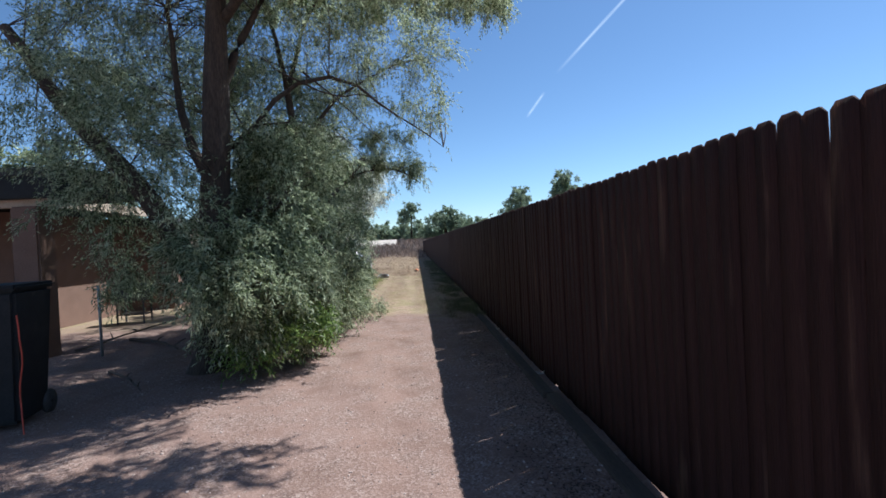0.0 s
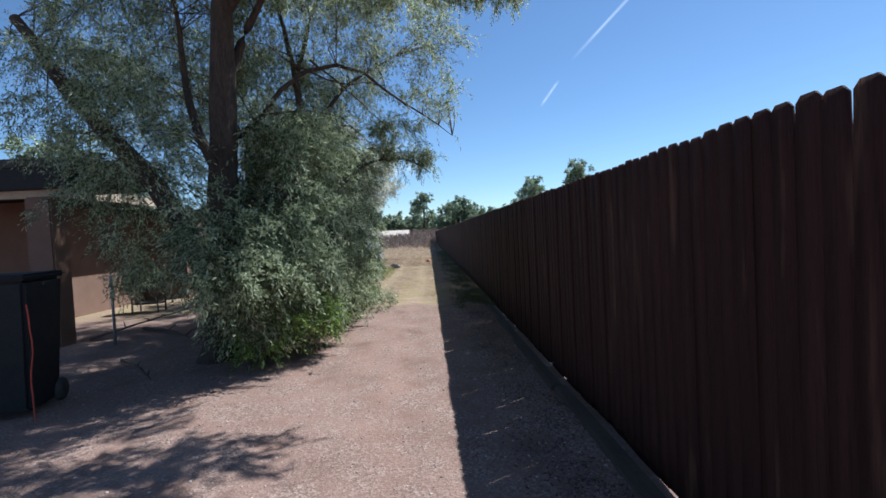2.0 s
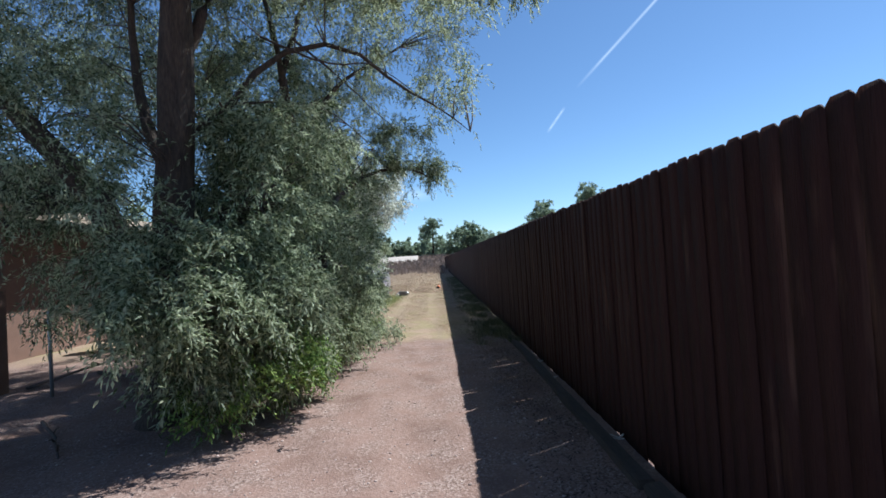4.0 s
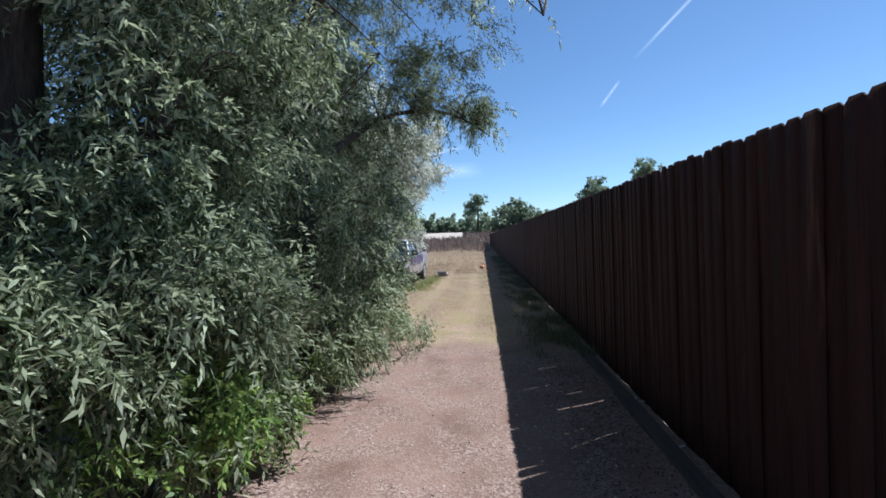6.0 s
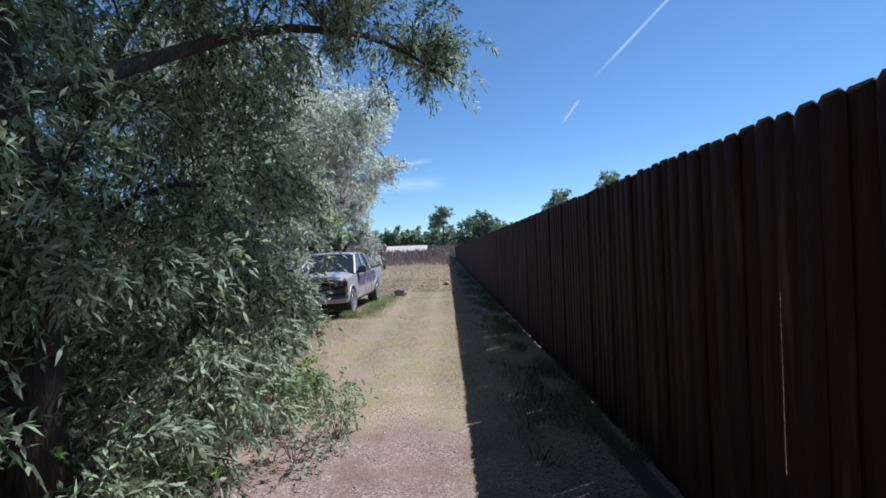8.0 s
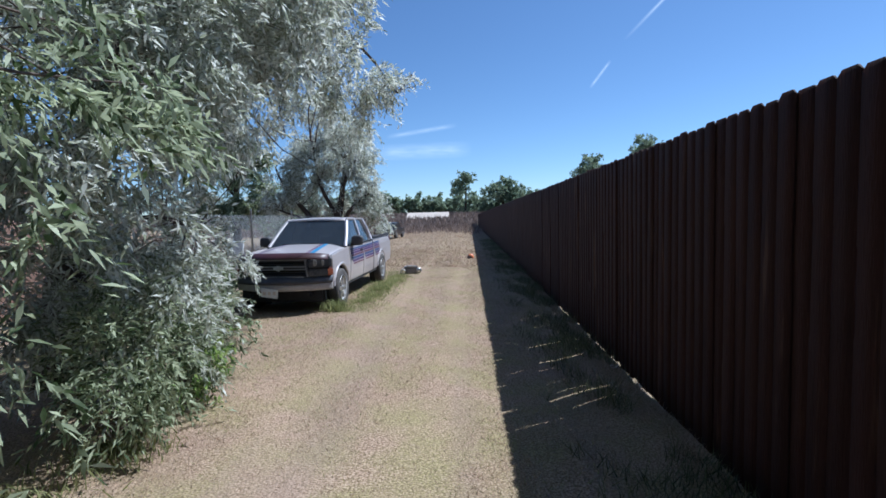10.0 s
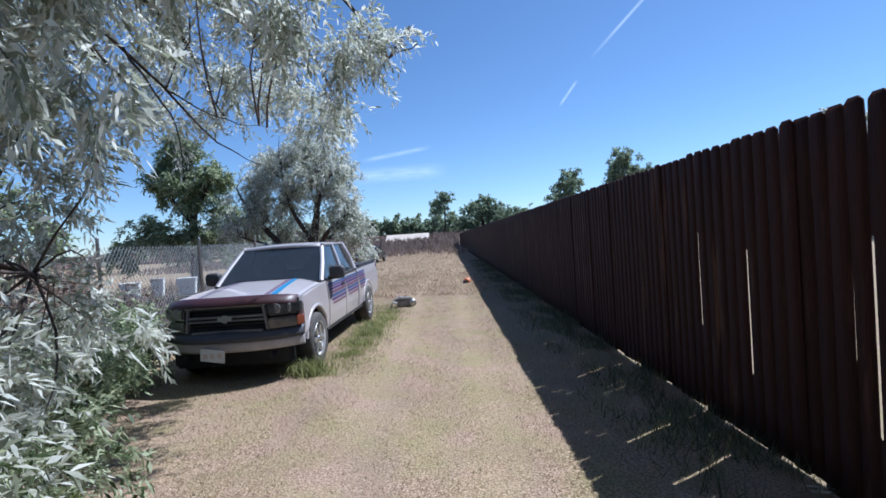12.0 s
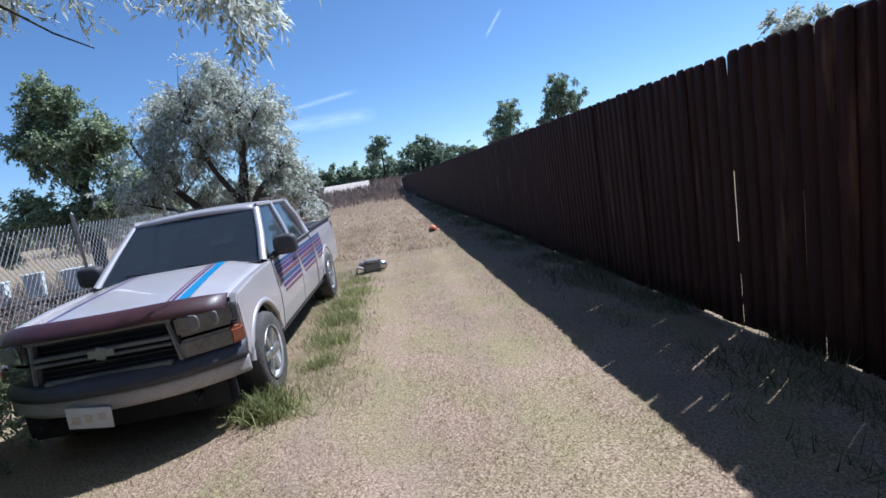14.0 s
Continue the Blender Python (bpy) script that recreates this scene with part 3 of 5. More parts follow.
# gaps between boards: place along the fence, from height, to height, width at the bottom and at the top of the gap
GAPS = [(-1.02, 1.9, 2.4, 0, 12), (-0.78, 2.15, 2.4, 0, 10), (-1.15, 1.55, 1.75, 5, 5), (4.2, 2.15, 2.4, 0, 12), (5.68, 2.02, 2.4, 2, 24), (6.27, 1.95, 2.4, 2, 14), (6.46, 2.0, 2.4, 0, 13),
        (7.36, 2.15, 2.4, 0, 12), (7.45, 0.65, 1.55, 15, 13), (10.9, 2.05, 2.4, 0, 14), (13.2, 0.9, 1.2, 6, 6),
        (14.22, 0.5, 1.62, 16, 15), (14.2, 2.08, 2.4, 2, 18), (14.85, 2.1, 2.4, 0, 12), (15.3, 0.55, 1.52, 16, 14), (15.7, 2.08, 2.4, 0, 13), (16.02, 0.82, 1.66, 19, 16), (16.05, 2.05, 2.4, 0, 12),
        (16.02, 0.0, 0.42, 16, 6), (17.05, 2.1, 2.4, 0, 12), (17.05, 0.0, 0.3, 12, 5), (17.9, 0.8, 1.42, 15, 14), (17.9, 2.08, 2.4, 2, 15), (17.9, 0.05, 0.5, 12, 12), (18.6, 1.9, 2.4, 0, 11), (19.6, 1.2, 1.6, 10, 10),
        (21.4, 0.9, 1.5, 12, 14), (23.0, 2.1, 2.4, 0, 14), (24.6, 1.0, 1.5, 12, 12), (27.2, 0.8, 1.3, 14, 12), (30.5, 0.9, 1.6, 12, 14), (34, 1.0, 1.5, 12, 14)]
# places where the next board stands behind its neighbour, so that only slanting sunlight passes
LAPPED = (1.5, 1.9, 2.4, 3.0, 3.5, 4.3, 4.75, 5.2, 5.6, 6.1, 6.55, 6.95, 7.6, 8.05, 8.6, 9.1, 9.7, 10.4, 11.6, 12.4, 13.5, 14.6, 16.6, 18.3, 19.2, 20.3)
Z_LEVELS = (0.0, 0.3, 0.55, 0.8, 1.2, 1.55, 1.85, 2.1, 2.36)


def gap_at(table, z):
    best = 0.0004
    for z0, z1, w0, w1 in table:
        if z0 - 0.02 <= z <= z1 + 0.02:
            best = max(best, (w0 + (w1 - w0) * (z - z0) / (z1 - z0)) * 0.00062)
    return best


def picket_arrays(y0, y1, left, right, rng, back=0.0):
    """One dog-eared board, a little warped, between two edges."""
    top = 2.4 + rng.uniform(-0.012, 0.012)
    foot = max(0.0, rng.normal(-0.006, 0.008) if y0 < 12.5 or y0 > 18.5 else rng.normal(0.006, 0.014))
    push = rng.normal(0, 0.0009) + back
    warp = rng.normal(0, 0.0018)
    zs = [foot] + [z for z in Z_LEVELS[1:-1]] + [top - 0.03, top]
    cuts = sorted({q for t in (left, right) for z0, z1, *_ in t for q in (z0 - 0.025, z0 + 0.001, z1 - 0.001, z1 + 0.025) if 0.02 < q < top - 0.04})
    zs = sorted(set(zs) | set(cuts))
    v = []
    for z in zs:
        ear = 0.028 if z == top else 0.0
        a, b = y0 + gap_at(left, z) + ear, y1 - gap_at(right, z) - ear + (0.022 if back else 0.0)
        x = FX + push + warp * math.sin(z * 1.9)
        v += [(x, a, z), (x, b, z), (x + THICK, b, z), (x + THICK, a, z)]
    f = [(0, 3, 2, 1)]
    for k in range(len(zs) - 1):
        o = 4 * k
        f += [(o + j, o + (j + 1) % 4, o + 4 + (j + 1) % 4, o + 4 + j) for j in range(4)]
    o = 4 * (len(zs) - 1)
    f.append((o, o + 1, o + 2, o + 3))
    return np.array(v), np.array(f)


fence = thing("wooden_fence", "tall dark red-brown stained board fence with dog-eared tops", "fence")
fr = np.random.default_rng(11)
edges = [-6.0]
while edges[-1] < 101:
    edges.append(edges[-1] + PITCH + fr.normal(0, 0.003))
edges = np.array(edges)
tables = {}
for y, z0, z1, w0, w1 in GAPS:
    wide = 1.6 if z1 > 2.3 else 1.6 if 13.5 < y < 18.5 else 1.3
    tables.setdefault(int(np.argmin(np.abs(edges - y))), []).append((z0, z1, w0 * wide, w1 * wide))
for k in range(len(edges)):
    if k not in tables and fr.uniform() < 0.1:
        z0 = fr.uniform(0.0, 2.1)
        tables[k] = [(z0, min(2.4, z0 + fr.uniform(0.1, 0.35)), fr.uniform(0, 5), fr.uniform(0, 6))]
    elif k not in tables and fr.uniform() < 0.34:
        z0 = fr.uniform(0.5, 1.9)
        tables[k] = [(z0, min(2.38, z0 + fr.uniform(0.25, 0.8)), fr.uniform(8.0, 12.0), fr.uniform(8.0, 12.0))]
lapped = {int(np.argmin(np.abs(edges - y))) for y in LAPPED}
lr = np.random.default_rng(13)
for k in sorted(lapped):
    z0 = lr.uniform(0.7, 1.3)
    tables.setdefault(k, []).append((z0, z0 + lr.uniform(0.5, 0.95), 12.0, 12.0))
FAR_PICKETS = []
for k in range(len(edges) - 1):
    v, f = picket_arrays(edges[k], edges[k + 1], tables.get(k, []), tables.get(k + 1, []), fr, 0.01 if k in lapped else 0.0)
    if k < 300:
        from_arrays("picket", v, f, M_FENCE, fence)
    else:
        FAR_PICKETS.append((v, f))
v, f = join(FAR_PICKETS)
tagged(from_arrays("picket_run", v, f, M_FENCE, fence), kind="stuff")
for z in (0.24, 1.74):
    part("rail", boxes([((FX + 0.047, 48, z), (0.038, 107, 0.075))]), M_RAIL, fence)
for k in range(44):
    part("post", boxes([((FX + 0.113, -5.4 + 2.44 * k, 1.05), (0.088, 0.088, 2.1))]), M_RAIL, fence)

tr_ = np.random.default_rng(12)
for k in range(6):
    y = -3.4 + 2.42 * k
    bm = boxes([((0, 0, 0.045), (0.14, 2.38, 0.1))], 0.012)
    for q in bm.verts:
        q.co.x += 0.012 * math.sin(q.co.y * 3 + k)
        q.co.z += 0.008 * math.sin(q.co.y * 5 + k)
    ob = part("landscape_timber", bm, M_TIMBER, None, "dark weathered landscape timber lying along the fence foot")
    ob.matrix_world = pose(1.62 + tr_.uniform(-0.02, 0.02), y, -0.035, tr_.uniform(-0.4, 0.4), tr_.uniform(-6, 6), tr_.uniform(-0.8, 0.8))
    tagged(ob, category="timber", group="timbers along the fence")


def scrap(x, y, size, rz, label):
    bm = bmesh.new()
    rng = np.random.default_rng(int(abs(y) * 100))
    for k in range(4):
        a = k * 1.5 + rng.uniform(0, 0.6)
        m = pose(0.4 * size * math.cos(a), 0.4 * size * math.sin(a), 0.015 + 0.3 * size * rng.uniform(0, 0.5), rng.uniform(-25, 25), rng.uniform(-25, 25), math.degrees(a))
        bmesh.ops.create_cube(bm, size=1, matrix=m @ Matrix.Diagonal((size, size * rng.uniform(0.12, 0.3), 0.008, 1)))
    ob = part("wood_scrap", bm, M_SCRAP, None, label)
    ob.matrix_world = pose(x, y, float(ground_z(x, y)), 0, 0, rz)
    return tagged(ob, category="debris")


scrap(1.74, 3.62, 0.09, 20, "splintered pale wood scrap at the fence foot")
scrap(1.7, 7.1, 0.12, 60, "small pale wood chip by the fence")
scrap(1.7, 5.95, 0.06, 100, "small splinter of pale wood on the dirt")
scrap(1.72, 14.6, 0.08, 10, "pale straw and splinters under the fence")
scrap(1.73, 15.6, 0.06, 80, "pale splinter under the fence")


# ---- trees ----
def limb(parent, pts, r0, r1, rng, n=12, name="limb", mat_=None, bend=0.03):
    path = wavy(pts, n, bend, rng)
    tubes(name, [(path, np.linspace(r0, r1, n))], mat_ or M_BARK, parent, "", 10)
    return path


def olive_tree(label, trunk_pts, radii, limbs, blobs, count, mat_, seed, upper=None, over=None, leaf=(0.085, 0.025), per=11, spread=0.22, gaps=0.3, shell=0.25, twigs=260, extra=None, keepout=None, shoot=14, stem=0.4, loose=0.05):
    rng = np.random.default_rng(seed)
    base = Vector(trunk_pts[0])
    tree = thing("tree", label, "tree")
    path = wavy(trunk_pts, 18, 0.02, rng)
    r = np.interp(np.linspace(0, 1, 18), np.linspace(0, 1, len(radii)), radii) * (1 + 0.06 * rng.normal(0, 1, 18))
    r[0] *= 1.35
    path[0, 2] -= 0.1
    tubes("trunk", [(path, r)], M_BARK, tree, "", 14)
    wood = [path]
    for pts, r0, r1 in limbs:
        wood.append(limb(tree, pts, r0, r1, rng))
    wood = np.concatenate(wood)
    _, p = crown("crown", blobs, count, mat_, tree, "", leaf[0], leaf[1], per, spread, rng, 0.35, shell, gaps, 0.45, keepout, shoot, stem, loose)
    if extra:
        crown("undergrowth", extra[0], extra[1], M_YOUNG, tree, "bright green young leaves low on the tree", 0.06, 0.024, 9, 0.16, rng, 0.2, 0.3, 0.3, 0.4, keepout)
    # leaf masses above the view, added for the shade they cast below
    if over:
        crown("unseen_shade_crown", over[0], over[1], mat_, tree, "", leaf[0] * 1.4, leaf[1] * 1.7, 9, spread, rng, 0.35, 0.2, 0.34, 0.8, None, 14, 0.5, 0.1)
    if upper:
        _, p2 = crown("upper_crown", upper[0], upper[1], mat_, tree, "", leaf[0] * 0.85, leaf[1] * 0.85, per, spread * 1.1, rng, 0.35, 0.3, 0.45, 0.6, keepout, shoot, stem, loose)
        p = np.concatenate([p, p2])
    tips = p[rng.choice(len(p), min(twigs, len(p)), replace=False)]
    twigs_to("twig_mass", wood, tips, tree, rng, 0.011)
    return tree


def corridor(x, y, z):
    edge = -1.02 - 0.4 * math.exp(-((y - 5.7) / 1.0) ** 4)
    return (x > edge and z < 2.75) or (x > 1.0 and z < 5.2) or (-4.5 < x < -2.25 and 16.8 < y < 23 and z < 2.3) or (x > -2.62 and 13.8 < y < 15.2 and z < 2.4) or (x > -2.75 and 15.2 <= y < 16.5 and z < 2.3)


olive_tree("large olive tree with a dark leaning trunk and drooping grey-green leaves",
           [(-3.3, 4.95, 0), (-3.13, 4.87, 1.6), (-2.97, 4.82, 3.3), (-2.85, 4.75, 5.4), (-2.6, 4.7, 7.6)], (0.27, 0.24, 0.22, 0.16, 0.06),
           [([(-3.4, 5.1, 1.3), (-4.1, 5.1, 2.7), (-5.4, 5.2, 4.3), (-6.4, 5.4, 5.8)], 0.2, 0.08),
            ([(-3.15, 5, 3.4), (-2.5, 5.2, 3.9), (-1.9, 5.5, 4.7), (-1.0, 5.7, 4.9), (-0.3, 6.0, 4.5), (0.3, 5.9, 4.1), (0.75, 6.1, 3.75)], 0.055, 0.005),
            ([(-2.1, 5.5, 5.0), (-1.2, 5.2, 4.5), (-0.6, 5.4, 4.5), (0.1, 5.2, 3.9)], 0.018, 0.003),
            # this limb reaches up to the unseen shade-casting leaves
            ([(-2.9, 4.9, 5.4), (-1.6, 4.0, 6.3), (-0.3, 3.2, 6.7), (0.9, 3.1, 6.3)], 0.08, 0.02),
            ([(-2.5, 5.2, 4.0), (-1.6, 5.9, 4.2), (-1.0, 6.3, 3.9), (-0.5, 6.4, 3.4)], 0.018, 0.003),
            ([(-3.1, 5, 3.9), (-2.6, 5.0, 5.2), (-2.0, 5.3, 6.6)], 0.1, 0.03),
            ([(-3.2, 5.0, 3.2), (-3.7, 5.3, 4.4), (-4.0, 5.6, 6.2)], 0.09, 0.03),
            ([(-1.7, 5.6, 5.0), (-1.2, 6.3, 4.6), (-0.5, 6.8, 3.9)], 0.02, 0.004),
            ([(-3.3, 5.1, 1.9), (-2.7, 5.2, 2.5), (-2.1, 5.0, 2.6)], 0.06, 0.012),
            ([(-3.4, 5.1, 0.5), (-2.9, 4.8, 1.0), (-2.2, 4.5, 1.1)], 0.05, 0.01)],
           [(-2.3, 4.7, 1.25, 0.95, 0.95, 0.95), (-2.3, 6.0, 1.15, 0.7, 0.9, 0.9), (-2.3, 5.4, 2.5, 0.9, 1.2, 0.75), (-2.3, 6.8, 2.9, 0.8, 1.0, 0.7), (-3.0, 4.4, 1.75, 0.65, 0.6, 0.6),
            (-2.9, 6.4, 0.8, 0.7, 0.9, 0.7), (-2.5, 3.8, 1.7, 0.7, 0.7, 0.65), (-1.65, 5.3, 1.2, 0.5, 0.8, 0.9), (-2.0, 5.7, 3.6, 0.85, 1.0, 0.7)],
           16500, M_LEAF, 21, gaps=0.39, shell=0.4, leaf=(0.078, 0.022), upper=([(-4.6, 5, 3.3, 1.1, 1.2, 1.0), (-5.7, 5.4, 4.9, 1.3, 1.3, 1.0), (-2.2, 5.9, 6.1, 1.9, 1.6, 1.0), (-0.7, 6, 5.1, 0.8, 0.8, 0.4), (0.2, 6, 4.2, 0.5, 0.6, 0.3), (0.35, 6.2, 5.5, 0.75, 0.8, 0.7), (-0.5, 6.2, 6.2, 1.1, 1.0, 0.7), (0.5, 6.3, 4.7, 0.5, 0.6, 0.4), (-5.9, 7.0, 6.6, 1.6, 1.4, 0.8), (-4.0, 5.7, 6.4, 2.0, 1.6, 1.1),
            (-4.8, 4.2, 4.2, 1.0, 1.0, 0.9), (-2.1, 5.0, 3.3, 0.8, 0.8, 0.5), (-5.2, 5.6, 2.7, 0.9, 0.9, 0.6), (-3.4, 3.4, 2.9, 0.7, 0.6, 0.8), (-3.9, 3.9, 3.6, 0.8, 0.7, 0.8), (-4.4, 5.2, 2.1, 0.8, 0.8, 0.6), (-5.0, 5.7, 1.6, 0.6, 0.7, 0.5), (-5.8, 6.0, 2.7, 0.8, 0.8, 0.5), (-5.2, 6.6, 3.9, 1.1, 1.0, 0.9), (-4.2, 6.4, 4.9, 1.0, 1.0, 0.8)], 12800),
           # over: unseen leaves overhead, spread to dapple the dirt and shade the yard
           over=([(-2.0, 3.0, 7.4, 1.8, 1.2, 0.6), (-3.8, 3.0, 7.2, 1.8, 1.4, 0.7), (0.2, 3.0, 6.7, 1.2, 1.0, 0.5), (-0.9, 2.6, 7.0, 1.3, 1.0, 0.5), (1.4, 3.2, 6.1, 0.8, 0.8, 0.4), (0.8, 4.2, 7.0, 1.0, 0.9, 0.5), (2.0, 3.6, 6.7, 0.8, 0.8, 0.4), (0.2, 5.3, 7.5, 1.1, 0.9, 0.5), (-1.5, 5.9, 7.8, 1.5, 1.0, 0.6), (-3.6, 5.2, 8.2, 1.8, 1.4, 0.7), (-1.0, 4.9, 6.9, 1.3, 1.1, 0.6), (-2.4, 4.4, 7.0, 1.4, 1.1, 0.6), (-0.2, 4.2, 6.8, 1.0, 0.9, 0.5), (-1.2, 4.4, 8.0, 1.6, 1.3, 0.5), (-3.0, 6.6, 8.4, 1.8, 1.4, 0.6), (-5.0, 4.0, 7.4, 1.6, 1.5, 0.6), (0.5, 5.5, 8.1, 0.9, 0.8, 0.4), (0.7, 6.4, 8.4, 0.7, 0.7, 0.4), (-0.6, 5.2, 8.2, 1.0, 0.9, 0.4)], 12000), extra=([(-2.3, 4.2, 0.55, 0.55, 0.5, 0.4), (-1.9, 5.4, 0.5, 0.5, 0.7, 0.35), (-1.7, 4.7, 0.85, 0.45, 0.6, 0.45), (-1.6, 5.7, 0.55, 0.4, 0.5, 0.35)], 1000), twigs=700, keepout=corridor)
olive_tree("multi-stemmed olive tree crowding the dirt path",
           [(-1.98, 7.5, 0), (-1.95, 7.5, 1.5), (-2.05, 7.5, 2.6), (-2.3, 7.55, 4.0), (-2.7, 7.7, 6.2)], (0.17, 0.14, 0.13, 0.1, 0.03),
           [([(-1.97, 7.5, 0.6), (-2.5, 8.2, 1.8), (-2.7, 9.0, 3.2), (-2.4, 9.6, 4.6)], 0.1, 0.025), ([(-2.05, 7.5, 2.6), (-1.6, 8.6, 3.4), (-1.0, 9.4, 3.9), (-0.3, 10.0, 4.0), (0.3, 10.2, 3.6)], 0.06, 0.008),
            ([(-2.0, 7.5, 0.8), (-2.9, 7.9, 2.4), (-3.8, 8.2, 4.2), (-4.9, 8.6, 5.4), (-6.2, 9.4, 5.8)], 0.09, 0.02), ([(-2.3, 7.55, 4.0), (-1.5, 7.9, 5.2), (-0.4, 8.3, 6.0)], 0.06, 0.012), ([(-2.3, 8.0, 0.9), (-2.0, 9.4, 1.2), (-1.6, 10.3, 0.9)], 0.04, 0.008),
            # the last two limbs hold up the added high shade leaves
            ([(-2.5, 8.3, 2.0), (-2.0, 9.2, 2.4), (-1.5, 10.2, 2.3)], 0.035, 0.007), ([(-2.1, 7.5, 2.9), (-2.9, 7.2, 3.9), (-3.5, 7.0, 5.0)], 0.05, 0.012), ([(-2.5, 7.6, 5.2), (-2.2, 8.4, 7.2), (-1.4, 9.3, 9.0)], 0.06, 0.015), ([(-2.6, 7.7, 5.9), (-3.0, 8.0, 7.6), (-3.4, 8.6, 9.0)], 0.05, 0.015)],
           [(-2.05, 8.1, 0.72, 0.75, 1.2, 0.55), (-2.25, 9.7, 1.2, 0.85, 1.2, 1.05), (-1.85, 9.2, 2.75, 0.85, 1.1, 0.85), (-2.4, 9.5, 4.0, 1.2, 1.4, 1.0), (-1.3, 9.3, 4.1, 0.8, 0.9, 0.6),
            (-0.3, 10.1, 4.0, 0.6, 0.7, 0.35), (0.15, 10.2, 4.0, 0.5, 0.5, 0.35), (-0.6, 9.9, 4.6, 0.6, 0.6, 0.4), (-3.2, 9.0, 5.6, 1.6, 1.6, 1.0), (-3.6, 8.0, 3.0, 1.1, 1.2, 1.1), (-3.3, 10.4, 2.4, 1.0, 1.2, 1.2), (-1.75, 10.4, 0.45, 0.5, 0.7, 0.3),
            (-1.6, 9.7, 1.55, 0.4, 0.8, 0.5), (-1.6, 7.2, 0.85, 0.5, 0.8, 0.6), (-1.45, 8.3, 1.1, 0.5, 0.8, 0.7), (-1.6, 7.8, 2.0, 0.55, 0.9, 0.6), (-1.4, 9.1, 1.35, 0.4, 0.7, 0.6), (-2.5, 7.7, 1.75, 0.6, 0.8, 0.75), (-3.0, 7.0, 2.4, 0.7, 0.8, 0.8), (-1.5, 10.6, 2.3, 0.45, 0.7, 0.5)],
           # over: unseen high leaves added to shade this tree, the yard and house
           19500, M_LEAF, 22, leaf=(0.075, 0.02), gaps=0.36, shell=0.45, upper=([(-3.8, 7.8, 6.2, 1.7, 1.8, 0.8), (-5.2, 8.4, 5.6, 1.8, 1.8, 0.9), (-6.2, 9.5, 5.6, 1.8, 1.8, 0.9), (-4.4, 10.8, 5.2, 1.8, 1.6, 0.9), (-0.4, 9.8, 5.3, 1.1, 1.1, 0.6), (-1.6, 9.4, 5.6, 1.2, 1.2, 0.7), (0.1, 8.4, 6.1, 1.1, 1.0, 0.5), (-1.2, 8.0, 5.8, 1.0, 0.9, 0.6), (-6.6, 8.0, 6.4, 1.6, 1.5, 0.7)], 10000), over=([(-3.4, 6.9, 9.0, 1.4, 1.2, 0.5), (-1.9, 7.4, 9.2, 1.4, 1.2, 0.5), (-0.4, 8.0, 9.1, 1.2, 1.1, 0.5), (-2.6, 8.8, 9.3, 1.5, 1.2, 0.5), (-1.0, 9.4, 9.2, 1.4, 1.2, 0.5), (0.3, 9.6, 8.9, 1.1, 1.1, 0.5), (-3.6, 10.2, 9.0, 1.4, 1.2, 0.5), (-1.8, 10.8, 9.1, 1.4, 1.2, 0.5), (-0.2, 11.2, 8.9, 1.2, 1.0, 0.5), (-4.9, 6.8, 9.0, 1.3, 1.1, 0.5), (-6.0, 7.6, 8.8, 1.3, 1.1, 0.5), (1.4, 9.4, 9.0, 1.0, 1.0, 0.4), (2.4, 9.9, 8.9, 1.0, 1.0, 0.4), (1.4, 10.8, 9.0, 1.1, 1.0, 0.4), (2.5, 11.2, 9.0, 0.9, 0.9, 0.4)], 11500), extra=([(-2.0, 7.6, 0.5, 0.6, 0.8, 0.4), (-1.7, 10.2, 0.4, 0.45, 0.5, 0.25)], 380), twigs=420, keepout=corridor)
